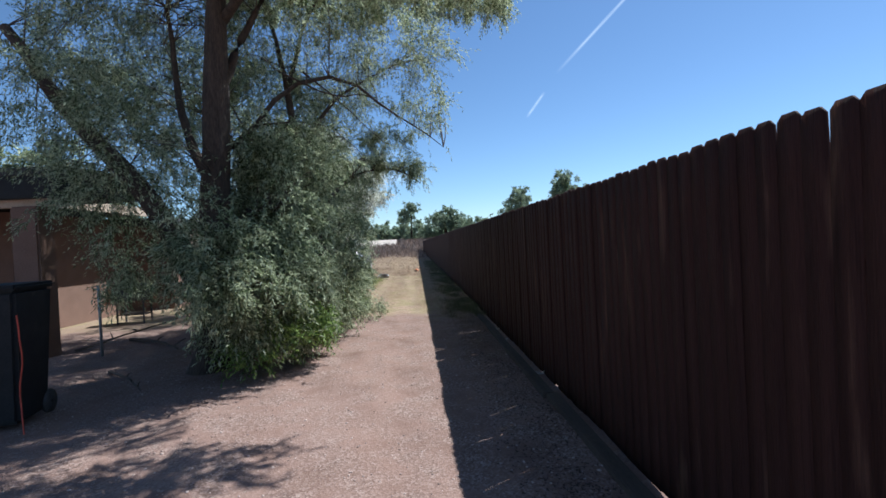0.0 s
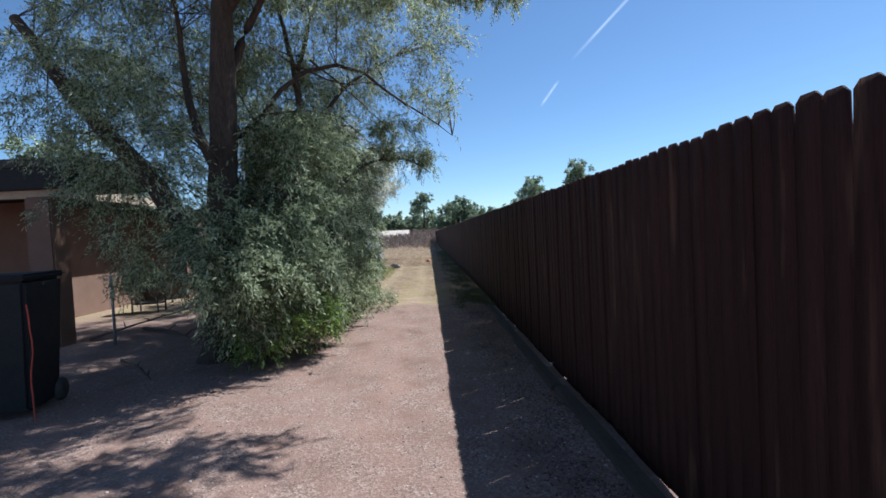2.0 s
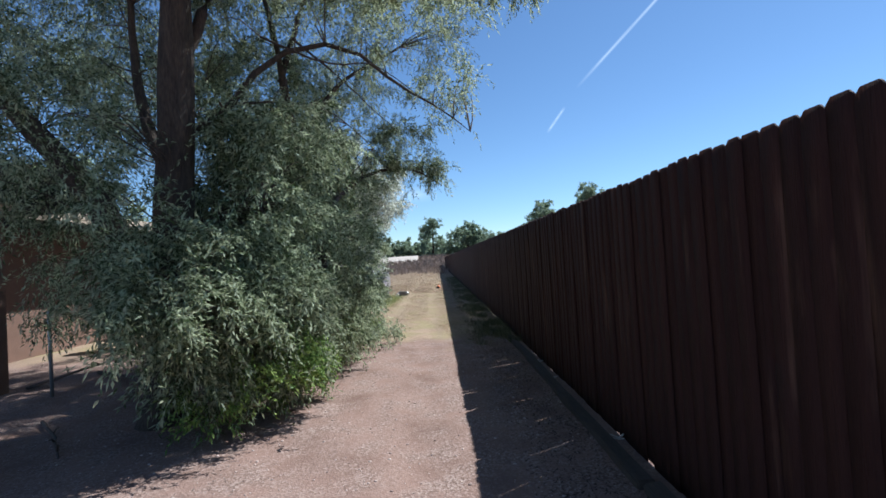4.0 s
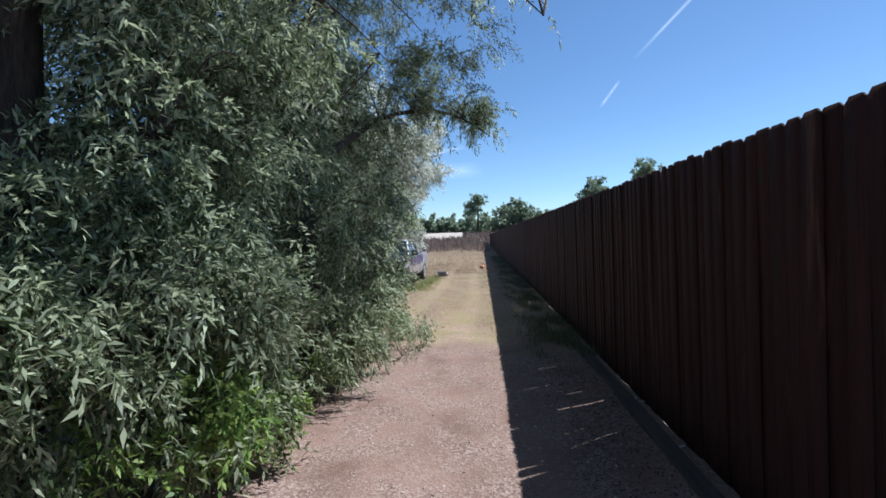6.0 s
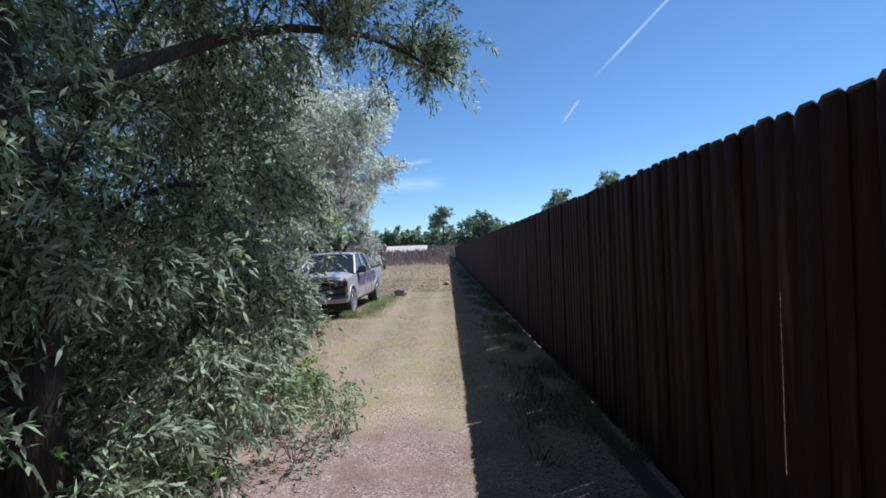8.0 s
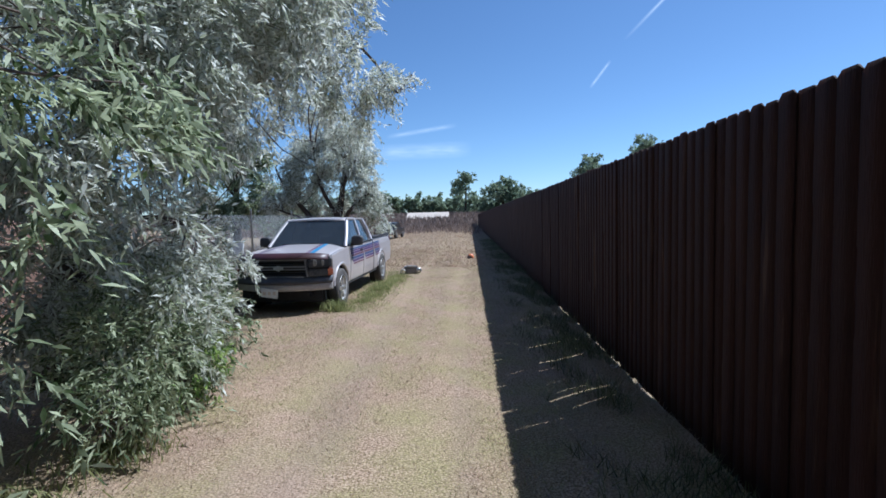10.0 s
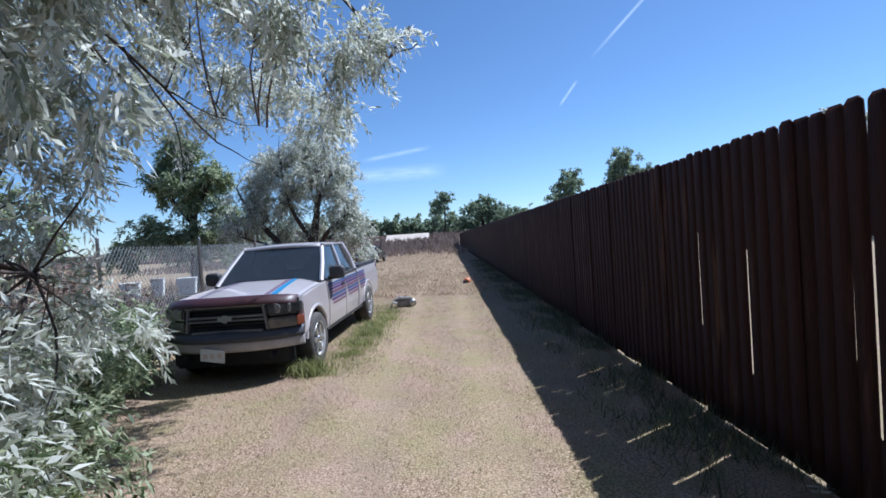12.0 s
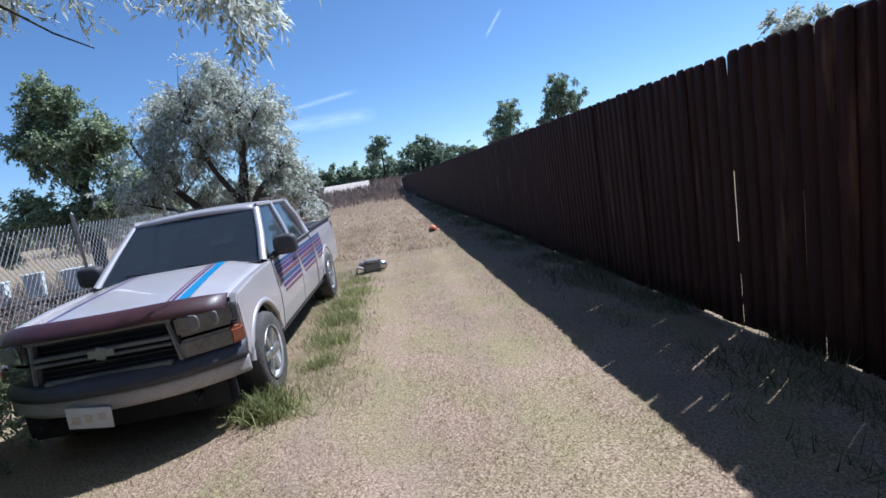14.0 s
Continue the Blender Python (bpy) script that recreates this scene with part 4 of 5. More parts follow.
olive_tree("silvery olive tree with branches hanging over the mown strip",
           [(-4.5, 14.0, 0), (-4.3, 14.1, 1.6), (-3.9, 14.3, 3.4), (-3.4, 14.6, 5.0), (-3.0, 14.8, 6.2)], (0.2, 0.18, 0.13, 0.08, 0.03),
           [([(-3.9, 14.3, 3.4), (-3.3, 15.6, 4.3), (-2.8, 16.8, 4.5), (-2.3, 17.8, 3.9)], 0.09, 0.012), ([(-3.5, 14.5, 4.4), (-2.6, 15.4, 4.8), (-1.7, 16.3, 4.5), (-1.1, 17.0, 3.8)], 0.06, 0.01),
            ([(-4.2, 14.1, 2.0), (-3.4, 13.6, 3.0), (-2.7, 13.0, 3.4)], 0.08, 0.015), ([(-4.3, 14.1, 1.2), (-3.7, 14.4, 1.8), (-3.0, 14.5, 1.7)], 0.05, 0.01),
            ([(-3.3, 15.6, 4.3), (-3.2, 16.6, 4.0), (-3.3, 17.6, 3.4)], 0.035, 0.006), ([(-3.9, 14.3, 3.4), (-4.2, 15.6, 4.3), (-4.3, 16.8, 4.2), (-4.0, 17.6, 3.5)], 0.07, 0.01), ([(-2.8, 16.8, 4.5), (-2.1, 17.2, 4.1), (-1.8, 17.8, 3.6)], 0.025, 0.006), ([(-3.7, 14.9, 4.0), (-3.2, 15.7, 3.6), (-2.8, 16.2, 3.0), (-2.4, 16.5, 2.7)], 0.02, 0.003), ([(-3.2, 15.7, 3.6), (-3.1, 16.3, 3.1), (-3.2, 16.7, 2.6)], 0.012, 0.003), ([(-3.0, 15.95, 3.3), (-2.5, 16.1, 3.0), (-2.1, 16.2, 2.9)], 0.009, 0.002)],
           [(-2.75, 14.5, 1.3, 0.45, 0.5, 0.45), (-3.1, 13.3, 1.0, 0.8, 0.9, 0.85), (-3.35, 14.3, 1.25, 0.65, 0.7, 0.7), (-3.0, 12.7, 2.5, 0.95, 1.1, 0.95), (-2.7, 13.6, 3.6, 1.1, 1.3, 0.9), (-3.7, 15.2, 2.7, 0.7, 0.7, 0.8),
            (-2.6, 15.8, 4.5, 1.2, 1.0, 0.6), (-1.5, 16.6, 4.0, 0.65, 0.6, 0.4), (-2.1, 17.9, 3.6, 0.7, 0.6, 0.4), (-3.2, 17.0, 4.3, 1.0, 1.0, 0.45), (-1.7, 14.4, 4.6, 1.0, 1.0, 0.55), (-4.2, 12.6, 4.2, 1.3, 1.3, 1.2), (-3.8, 14.5, 5.6, 1.6, 1.5, 0.9), (-1.9, 13.6, 4.2, 0.9, 1.2, 0.7), (-3.9, 12.2, 1.6, 0.9, 0.9, 1.2), (-4.0, 17.5, 3.5, 0.5, 0.5, 0.35), (-3.1, 17.8, 3.8, 0.5, 0.5, 0.3), (-4.7, 16.6, 4.2, 0.9, 0.8, 0.4), (-1.5, 14.4, 3.7, 0.5, 0.8, 0.55), (-2.1, 13.4, 2.9, 0.4, 0.6, 0.4), (-2.2, 12.8, 3.2, 0.6, 0.7, 0.6)],
           17500, M_SILVER, 23, leaf=(0.09, 0.024), gaps=0.38, twigs=420, extra=([(-2.9, 13.6, 0.4, 0.6, 0.6, 0.35)], 220), keepout=corridor)
olive_tree("broad silver-leaved olive tree standing behind the truck",
           [(-5.2, 27, 0.1), (-5.1, 27, 1.0), (-4.8, 27, 2.2), (-4.5, 27.1, 4.4)], (0.24, 0.2, 0.13, 0.04),
           [([(-5.15, 27, 0.8), (-5.9, 26.8, 2.0), (-6.7, 26.9, 3.0), (-7.2, 27, 3.9)], 0.13, 0.03), ([(-5.0, 27, 1.4), (-4.2, 26.6, 2.3), (-3.5, 26.4, 2.8)], 0.1, 0.02),
            ([(-4.9, 27, 1.9), (-5.4, 26.6, 3.2), (-5.6, 26.5, 4.9)], 0.09, 0.02), ([(-5.5, 26.9, 1.4), (-6.3, 26.4, 2.0), (-7.3, 26.3, 2.4)], 0.07, 0.015), ([(-4.8, 27, 2.4), (-4.3, 26.4, 3.4), (-3.9, 26.2, 4.0)], 0.07, 0.015)],
           [(-4.9, 27, 4.2, 1.3, 1.3, 0.9), (-6.2, 27, 3.4, 1.0, 1.1, 0.8), (-3.8, 27, 3.0, 0.8, 1.0, 0.8), (-5.1, 27, 5.1, 0.9, 0.9, 0.45), (-3.3, 26.8, 2.0, 0.55, 0.8, 0.7), (-7.1, 26.8, 2.7, 0.7, 0.9, 0.7), (-5.9, 26.8, 4.4, 0.7, 0.8, 0.6), (-4.1, 26.9, 4.0, 0.7, 0.8, 0.5), (-5.6, 27.4, 2.3, 0.9, 0.6, 0.5)],
           9000, M_SILVER, 24, leaf=(0.11, 0.034), per=9, spread=0.22, gaps=0.46, shell=0.3, twigs=320)
olive_tree("open-crowned green leafy tree beyond the wire fence",
           [(-10.4, 30, 0), (-10.4, 30, 1.6), (-10.3, 30, 3.4), (-10.3, 30, 5.6)], (0.2, 0.17, 0.12, 0.04),
           [([(-10.4, 30, 1.4), (-11.4, 30, 2.4), (-12.3, 30, 2.9)], 0.09, 0.02), ([(-10.4, 30, 1.8), (-9.5, 29.8, 2.6), (-9.0, 29.8, 3.3)], 0.08, 0.02), ([(-10.3, 30, 2.8), (-11.0, 29.8, 4.0), (-11.3, 29.8, 5.0)], 0.06, 0.015), ([(-10.3, 30, 3.2), (-9.6, 29.7, 4.2), (-9.3, 29.6, 4.9)], 0.06, 0.015)],
           [(-10.3, 30, 4.3, 1.0, 1.1, 0.9), (-12.1, 30, 2.7, 0.8, 0.9, 0.6), (-9.1, 30, 2.9, 0.8, 1.0, 0.7), (-10.5, 30, 5.9, 0.7, 0.8, 0.55), (-10.4, 29.6, 2.4, 1.2, 0.9, 0.7), (-11.3, 30, 4.6, 0.7, 0.8, 0.6), (-9.4, 29.8, 4.6, 0.65, 0.8, 0.6), (-11.0, 30, 5.4, 0.55, 0.6, 0.4), (-13.0, 30, 2.0, 0.6, 0.8, 0.5)],
           9500, M_GREEN, 25, leaf=(0.12, 0.055), per=8, spread=0.2, gaps=0.4, shell=0.3, twigs=220)
olive_tree("tall sunlit green tree behind the house",
           [(-20, 24, 0), (-20, 24, 3), (-19.8, 24, 6)], (0.3, 0.22, 0.08), [([(-20, 24, 2.5), (-21.5, 24, 4.5)], 0.12, 0.03)],
           [(-20, 24, 6.0, 3.0, 2.6, 2.6), (-22.5, 24, 4.8, 2.0, 2.0, 1.8), (-17.4, 25, 4.6, 2.0, 2.0, 1.7), (-15.3, 28, 3.0, 1.4, 1.2, 1.6)],
           5000, M_GREEN, 26, leaf=(0.2, 0.1), per=7, spread=0.35, gaps=0.3, twigs=80)


def bush(label, blobs, count, mat_, seed, leaf=(0.06, 0.025), name="shrub", stems=60, thick=0.009):
    rng = np.random.default_rng(seed)
    b = thing(name, label, "shrub")
    _, p = crown("foliage", blobs, count, mat_, b, "", leaf[0], leaf[1], 9, 0.18, rng, 0.2, 0.3, 0.3, 0.5)
    root = np.array([(x, y, float(ground_z(x, y)) + 0.02) for x, y, *_ in blobs])
    twigs_to("stem_mass", root, p[rng.choice(len(p), min(stems, len(p)), replace=False)], b, rng, thick)
    return b


bush("leafy green weeds heaped beside the truck front", [(-4.85, 17.0, 0.55, 0.55, 0.9, 0.55), (-4.5, 16.2, 0.45, 0.5, 0.5, 0.4), (-5.15, 18.0, 0.6, 0.5, 0.9, 0.55), (-4.9, 16.0, 0.7, 0.5, 0.6, 0.5)], 4000, M_GREEN, 31, (0.065, 0.03))
bush("leafy grey-green undergrowth beneath the silver tree", [(-2.6, 12.7, 0.65, 0.45, 0.7, 0.6), (-3.1, 14.2, 0.55, 0.5, 0.5, 0.5), (-2.8, 13.4, 0.5, 0.4, 0.5, 0.45)], 1500, M_LEAF, 35, (0.075, 0.022))
bush("dry brown weeds along the wire fence", [(-5.6, 18.4, 0.85, 0.45, 1.0, 0.7), (-6.0, 17.2, 1.0, 0.7, 0.8, 0.75), (-6.4, 20, 0.6, 0.5, 1.2, 0.5), (-7.2, 19.0, 0.8, 0.8, 1.0, 0.6), (-6.6, 22.0, 0.5, 0.5, 1.2, 0.4), (-5.9, 17.8, 1.15, 0.5, 0.9, 0.6), (-5.6, 16.6, 1.0, 0.5, 0.7, 0.6)], 4200, M_WEED, 32, (0.06, 0.024), stems=160)
bush("dark green shrub behind the truck bed", [(-9.2, 33, 1.3, 1.6, 1.0, 1.2), (-7.6, 34, 1.1, 1.2, 1.0, 1.0)], 1500, M_GREEN, 33, (0.12, 0.06))
bush("low green shoots sprouting on the dirt", [(-0.9, 9.6, 0.26, 0.26, 0.3, 0.16), (-1.15, 9.1, 0.2, 0.28, 0.3, 0.15), (-1.25, 10.6, 0.2, 0.35, 0.35, 0.16)], 420, M_LEAF, 34, (0.06, 0.018), stems=22, thick=0.005)


def tuft(x, y, r, h, n, mat_, seed, label):
    rng = np.random.default_rng(seed)
    q = rng.normal(0, r / 2, (n, 2))
    p = np.stack([x + q[:, 0], y + q[:, 1], ground_z(x + q[:, 0], y + q[:, 1]) - 0.005], -1)
    d = np.concatenate([rng.normal(0, 0.35, (n, 2)), np.ones((n, 1))], 1)
    hh = (h * rng.uniform(0.4, 1.2, n))[:, None]
    ang = rng.uniform(0, 6.28, n)
    w = np.stack([np.cos(ang), np.sin(ang), 0 * ang], -1) * 0.006
    mid, tip = p + d * hh * 0.6, p + d * hh * [1.5, 1.5, 0.95]
    v = np.stack([p - w, p + w, mid + w * 0.7, mid - w * 0.7, tip], 1).reshape(-1, 3)
    o = np.arange(n)[:, None] * 5
    f = np.concatenate([o + [0, 1, 2], o + [0, 2, 3], o + [3, 2, 4]])
    return tagged(from_arrays("grass_tuft", v, f, mat_), label, "grass", "grass tufts by the truck", "stuff")


tuft(-2.5, 17.95, 0.24, 0.22, 600, M_GREENGRASS, 41, "tall green grass tuft at the front wheel")
for k, (x, y, r, h, n) in enumerate([(-2.15, 18.9, 0.2, 0.1, 240), (-2.15, 19.6, 0.3, 0.13, 340), (-2.1, 20.4, 0.3, 0.15, 380), (-2.1, 21.2, 0.3, 0.15, 380), (-2.0, 22.1, 0.3, 0.12, 320), (-2.05, 23.0, 0.3, 0.1, 240)]):
    tuft(x, y, r, h, n, M_GREENGRASS, 42 + k, "uncut green grass along the truck side")
tuft(-2.6, 12.4, 0.35, 0.12, 400, M_GREENGRASS, 50, "low green grass patch on dry lawn")
tuft(-2.75, 11.6, 0.4, 0.14, 400, M_GREENGRASS, 51, "low green grass under the silver tree")


def far_tree(x, y, base, h, w, label, seed, dark=True):
    rng = np.random.default_rng(seed)
    t = thing("tree", label, "tree", "far trees")
    tubes("trunk", [(wavy([(x, y, base - 0.3), (x, y, base + h * 0.4), (x, y, base + h * 0.8)], 8, 0.1, rng), np.linspace(w * 0.05, w * 0.015, 8))], M_BARK, t, "", 8)
    bl = []
    for k in range(14):
        u = rng.uniform(0.1, 0.85)
        s_ = w * rng.uniform(0.16, 0.28)
        bl.append((x + rng.uniform(-1, 1) * w * 0.4 * (1.1 - 0.7 * u), y + rng.normal(0, w * 0.15), base + h * u, s_, s_, s_))
    bl.append((x, y, base + h * 0.86, w * 0.18, w * 0.18, h * 0.13))
    big = y < 190
    crown("crown", bl, 3800 if big else 1000, (M_FARLEAF if dark else M_SILVER), t, "", w * (0.04 if big else 0.075), w * (0.025 if big else 0.048), 6, w * 0.05, rng, 0.1, 0.4, 0.25, w * 0.2)
    return t


far_tree(-0.9, 155, 1.0, 15.5, 9, "tall dark green tree far across the field", 61)
far_tree(10.5, 155, 1.0, 12, 15, "broad dark green tree far across the field", 62)
far_tree(26, 117, 0, 15, 12, "rounded green tree beyond the fence", 63)
far_tree(36.5, 112, 0, 19, 12, "tall green tree rising above the fence", 64)
far_tree(24.5, 42, 0, 9.0, 5.4, "thin pale grey-green treetop showing over the fence", 65, False)
far_tree(28.5, 44, 0, 8.8, 4.4, "thin pale grey-green treetop showing over the fence", 66, False)
far_tree(17, 150, 1, 8, 9, "low green tree far across the field", 67)
for k, (x, h) in enumerate([(-66, 11), (-52, 10), (-41, 9), (-31, 9), (-23, 8), (-15, 7), (-6, 7), (3, 7), (12, 7), (22, 8), (33, 9)]):
    far_tree(x, 205, 2, h, 15, "hazy tree in the far tree line", 70 + k)


# ---- dead branches and litter under the trees ----
def branch(pts, r, seed, label):
    rng = np.random.default_rng(seed)
    p = wavy(pts, 10, 0.02, rng)
    out = [(p, np.linspace(r, r * 0.4, 10))]
    for k in (4, 6, 8):
        q = p[k] + rng.normal(0, 0.25, 3) * [1, 1, 0.2] + [0, 0, 0.08]
        out.append((np.array([p[k], (p[k] + q) / 2 + [0, 0, 0.02], q]), np.array([r * 0.5, r * 0.35, r * 0.2])))
    ob = tubes("fallen_branch", out, M_TWIG, None, label, 6)
    return tagged(ob, category="branch", group="fallen branches")


branch([(-6.4, 8.2, 0.08), (-5.4, 7.4, 0.1), (-4.6, 6.6, 0.07)], 0.04, 81, "dead grey branch lying under the tree")
branch([(-6.9, 7.2, 0.08), (-5.9, 7.0, 0.35), (-5.0, 7.6, 0.6)], 0.03, 82, "dead branch leaning in the shade")
branch([(-5.0, 5.2, 0.07), (-4.3, 4.5, 0.1), (-3.8, 3.9, 0.06)], 0.025, 83, "dry fallen branch on shaded dirt")


# ---- house ----
def house():
    h = thing("house", "adobe-coloured stucco house with dark overhanging roof", "house", at=(0, 0, 0))
    wx0, wx1, z0, z1 = -12.9, -11.7, 1.05, 2.15
    part("wall", boxes([((-16.45, 14.45, 1.5), (7.1, 0.3, 3.0)), ((-10.05, 14.45, 1.5), (3.3, 0.3, 3.0)), ((-12.3, 14.45, 0.525), (1.2, 0.3, 1.05)), ((-12.3, 14.45, 2.575), (1.2, 0.3, 0.85)),
                        ((-8.55, 16.3, 1.5), (0.3, 3.4, 3.0)), ((-14.2, 18.0, 1.5), (11.6, 0.3, 3.0))]), M_STUCCO, h)
    part("wing_wall", boxes([((-14.8, 9.6, 1.6), (10.0, 0.3, 3.2)), ((-9.95, 11.9, 1.6), (0.3, 4.3, 3.2))], 0.02), M_STUCCO, h)
    part("roof", boxes([((-14.4, 16.1, 3.13), (12.4, 4.8, 0.2)), ((-14.6, 11.4, 3.4), (12.0, 5.2, 0.16))], 0.02), M_ROOF, h)
    part("fascia", boxes([((-14.6, 8.78, 3.36), (12.02, 0.05, 0.26)), ((-8.58, 11.4, 3.36), (0.05, 5.24, 0.26))]), M_FASCIA, h)
    part("porch_roof", boxes([((-11.0, 8.0, 3.72), (9.0, 2.9, 0.16), (3, 0, 0))], 0.02), M_ROOF, h, "dark overhanging porch roof")
    # black box stands in for the deep shade under the porch roof
    part("porch_soffit_shade", boxes([((-11.0, 7.95, 3.42), (8.7, 2.7, 0.42), (3, 0, 0))], 0.02), M_BLACK, h)
    part("porch_beam", boxes([((-11.0, 6.9, 3.1), (8.6, 0.16, 0.2))], 0.015), M_FASCIA, h, "cream porch beam")
    for px in (-7.35, -10.6):
        part("porch_pillar", boxes([((px, 6.9, 1.5), (0.5, 0.45, 3.0))], 0.03), M_STUCCO, h)
    win = part("window", boxes([((wx0 + 0.04, 14.34, 1.6), (0.08, 0.12, 1.1)), ((wx1 - 0.04, 14.34, 1.6), (0.08, 0.12, 1.1)), ((-12.3, 14.34, z0 + 0.04), (1.2, 0.12, 0.08)), ((-12.3, 14.34, z1 - 0.04), (1.2, 0.12, 0.08)), ((-12.3, 14.34, 1.6), (1.1, 0.1, 0.05))]), M_WHITE, h, "white-framed sash window")
    part("pane", boxes([((-12.3, 14.4, 1.6), (1.06, 0.012, 1.0))]), M_GLASS, win)
    # black sheet behind the pane stands in for the unlit interior
    part("unlit_room_sheet", boxes([((-12.3, 14.72, 1.6), (1.3, 0.02, 1.2))]), M_BLACK, h)


house()


def bin_():
    b = thing("wheeled_bin", "tall black wheeled refuse bin standing in tree shade", "bin", at=(-4.75, 2.9, float(ground_z(-4.75, 2.9))), rz=12)
    bm = boxes([((0, 0, 0.82), (0.74, 0.8, 1.5))])
    for q in bm.verts:
        if q.co.z < 0.5:
            q.co.x *= 0.8
            q.co.y *= 0.78
    bmesh.ops.bevel(bm, geom=bm.edges[:], offset=0.04, segments=2, affect="EDGES")
    part("body", bm, M_BLACK, b)
    part("lid", boxes([((0, 0, 1.6), (0.8, 0.86, 0.07))], 0.03), M_BLACK, b)
    part("handle", boxes([((0, 0.43, 1.5), (0.6, 0.08, 0.05))], 0.015), M_DUSTY, b)
    for sx in (-0.3, 0.3):
        w = part("wheel", lathe([(0.02, -0.03), (0.13, -0.03), (0.15, 0), (0.13, 0.03), (0.02, 0.03)], 18), M_TYRE, b, "", True)
        w.location = (sx, 0.32, 0.15)
    c = tubes("cord", [(wavy([(0.39, -0.42, 1.3), (0.41, -0.42, 0.8), (0.36, -0.38, 0.4), (0.42, -0.45, 0.02)], 12, 0.01, np.random.default_rng(5)), np.full(12, 0.008))], M_REDCORD, b, "red hanging cord", 6)


bin_()


def grill():
    g = thing("barbecue_grill", "rusty dark barbecue grill on thin legs beside the house", "grill", at=(-8.0, 11.2, float(ground_z(-8, 11.2))))
    part("bowl", boxes([((0, 0, 0.78), (0.85, 0.5, 0.28))], 0.06), M_DUSTY, g)
    part("hood", boxes([((0, 0, 1.02), (0.82, 0.48, 0.2))], 0.08), M_DUSTY, g)
    for sx in (-0.36, 0.36):
        for sy in (-0.2, 0.2):
            part("leg", boxes([((sx, sy, 0.34), (0.035, 0.035, 0.68))]), M_DUSTY, g)
    part("shelf", boxes([((0, 0, 0.25), (0.74, 0.44, 0.03))]), M_TIMBER, g)


grill()
fp = thing("fence_post", "thin weathered metal post standing in the yard", "post", at=(-6.0, 6.6, 0.05))
part("post", lathe([(0.0, 0), (0.025, 0), (0.025, 1.35), (0.0, 1.37)], 10, "z"), M_WIRE, fp, "", True)


# ---- chain-link fence ----
def chain_link():
    y0, y1, top, x = 18.4, 27.5, 1.98, -5.75
    c = thing("chain_link_fence", "galvanised chain-link fence with wide diamond mesh", "fence")
    d, slope = 0.085, 1.35
    wires = []
    y = y0 - 1.9 / slope
    while y < y1:
        for sgn in (1, -1):
            a, b = np.array([x, y, 0.12]), np.array([x, y + 1.86 / slope, top])
            if sgn < 0:
                a[1], b[1] = b[1], a[1]
            lo, hi = (a, b)
            t0, t1 = 0.0, 1.0
            dy = hi[1] - lo[1]
            ta, tb = sorted(((y0 - lo[1]) / dy, (y1 - lo[1]) / dy))
            t0, t1 = max(t0, ta), min(t1, tb)
            if t1 - t0 > 0.02:
                off = np.array([0.004 * sgn, 0, 0])
                wires.append((np.array([lo + (hi - lo) * t0 + off, lo + (hi - lo) * t1 + off]), np.array([0.0042, 0.0042])))
        y += d
    tagged(tubes("mesh_wire", wires, M_WIRE, c, "", 4), kind="stuff")
    for k in range(4):
        p = part("post", lathe([(0.0, -0.1), (0.024, -0.1), (0.024, 2.0), (0.03, 2.01), (0.0, 2.05)], 10, "z"), M_WIRE, c, "", True)
        p.location = (x + 0.035, y0 + 0.2 + 2.9 * k, 0.1)


chain_link()


def trailer():
    t = thing("utility_trailer", "low dark flat trailer behind the wire fence", "trailer", at=(-8.0, 23.8, 0.1), rz=20)
    part("deck", boxes([((0, 0, 0.62), (2.6, 1.3, 0.08))], 0.01), M_TIMBER, t)
    part("frame", boxes([((0, -0.6, 0.54), (2.6, 0.06, 0.1)), ((0, 0.6, 0.54), (2.6, 0.06, 0.1)), ((1.75, 0, 0.5), (1.0, 0.08, 0.08))]), M_DUSTY, t)
    for sy in (-0.75, 0.75):
        w = part("wheel", lathe([(0.03, -0.08), (0.26, -0.08), (0.3, -0.04), (0.3, 0.04), (0.26, 0.08), (0.03, 0.08)], 22), M_TYRE, t, "", True)
        w.matrix_local = pose(0, sy, 0.3, 0, 0, 90)


trailer()
for k, (x, y, s_, h) in enumerate([(-8.6, 23.5, 0.42, 0.4), (-8.05, 23.75, 0.3, 0.46), (-7.4, 23.95, 0.46, 0.42)]):
    ob = thing("plastic_tub", "white plastic tub standing on the trailer", "tub", "white tubs", (x, y, 0.762), 20)
    bm = boxes([((0, 0, h / 2), (s_, s_ * 0.8, h))])
    for q in bm.verts:
        if q.co.z < h / 2:
            q.co.x *= 0.82
            q.co.y *= 0.82
    bmesh.ops.bevel(bm, geom=bm.edges[:], offset=0.02, segments=2, affect="EDGES")
    part("body", bm, M_WHITE, ob)
    part("rim", boxes([((0, 0, h), (s_ * 1.06, s_ * 0.86, 0.03))], 0.01), M_WHITE, ob)


# ---- pickup truck: front at y = 0, its length along y, wheels on z = 0 ----
def arc(cy, cz, r, a0, a1, n=14):
    return [(cy + r * math.cos(radians(a0 + (a1 - a0) * k / n)), cz + r * math.sin(radians(a0 + (a1 - a0) * k / n))) for k in range(n + 1)]


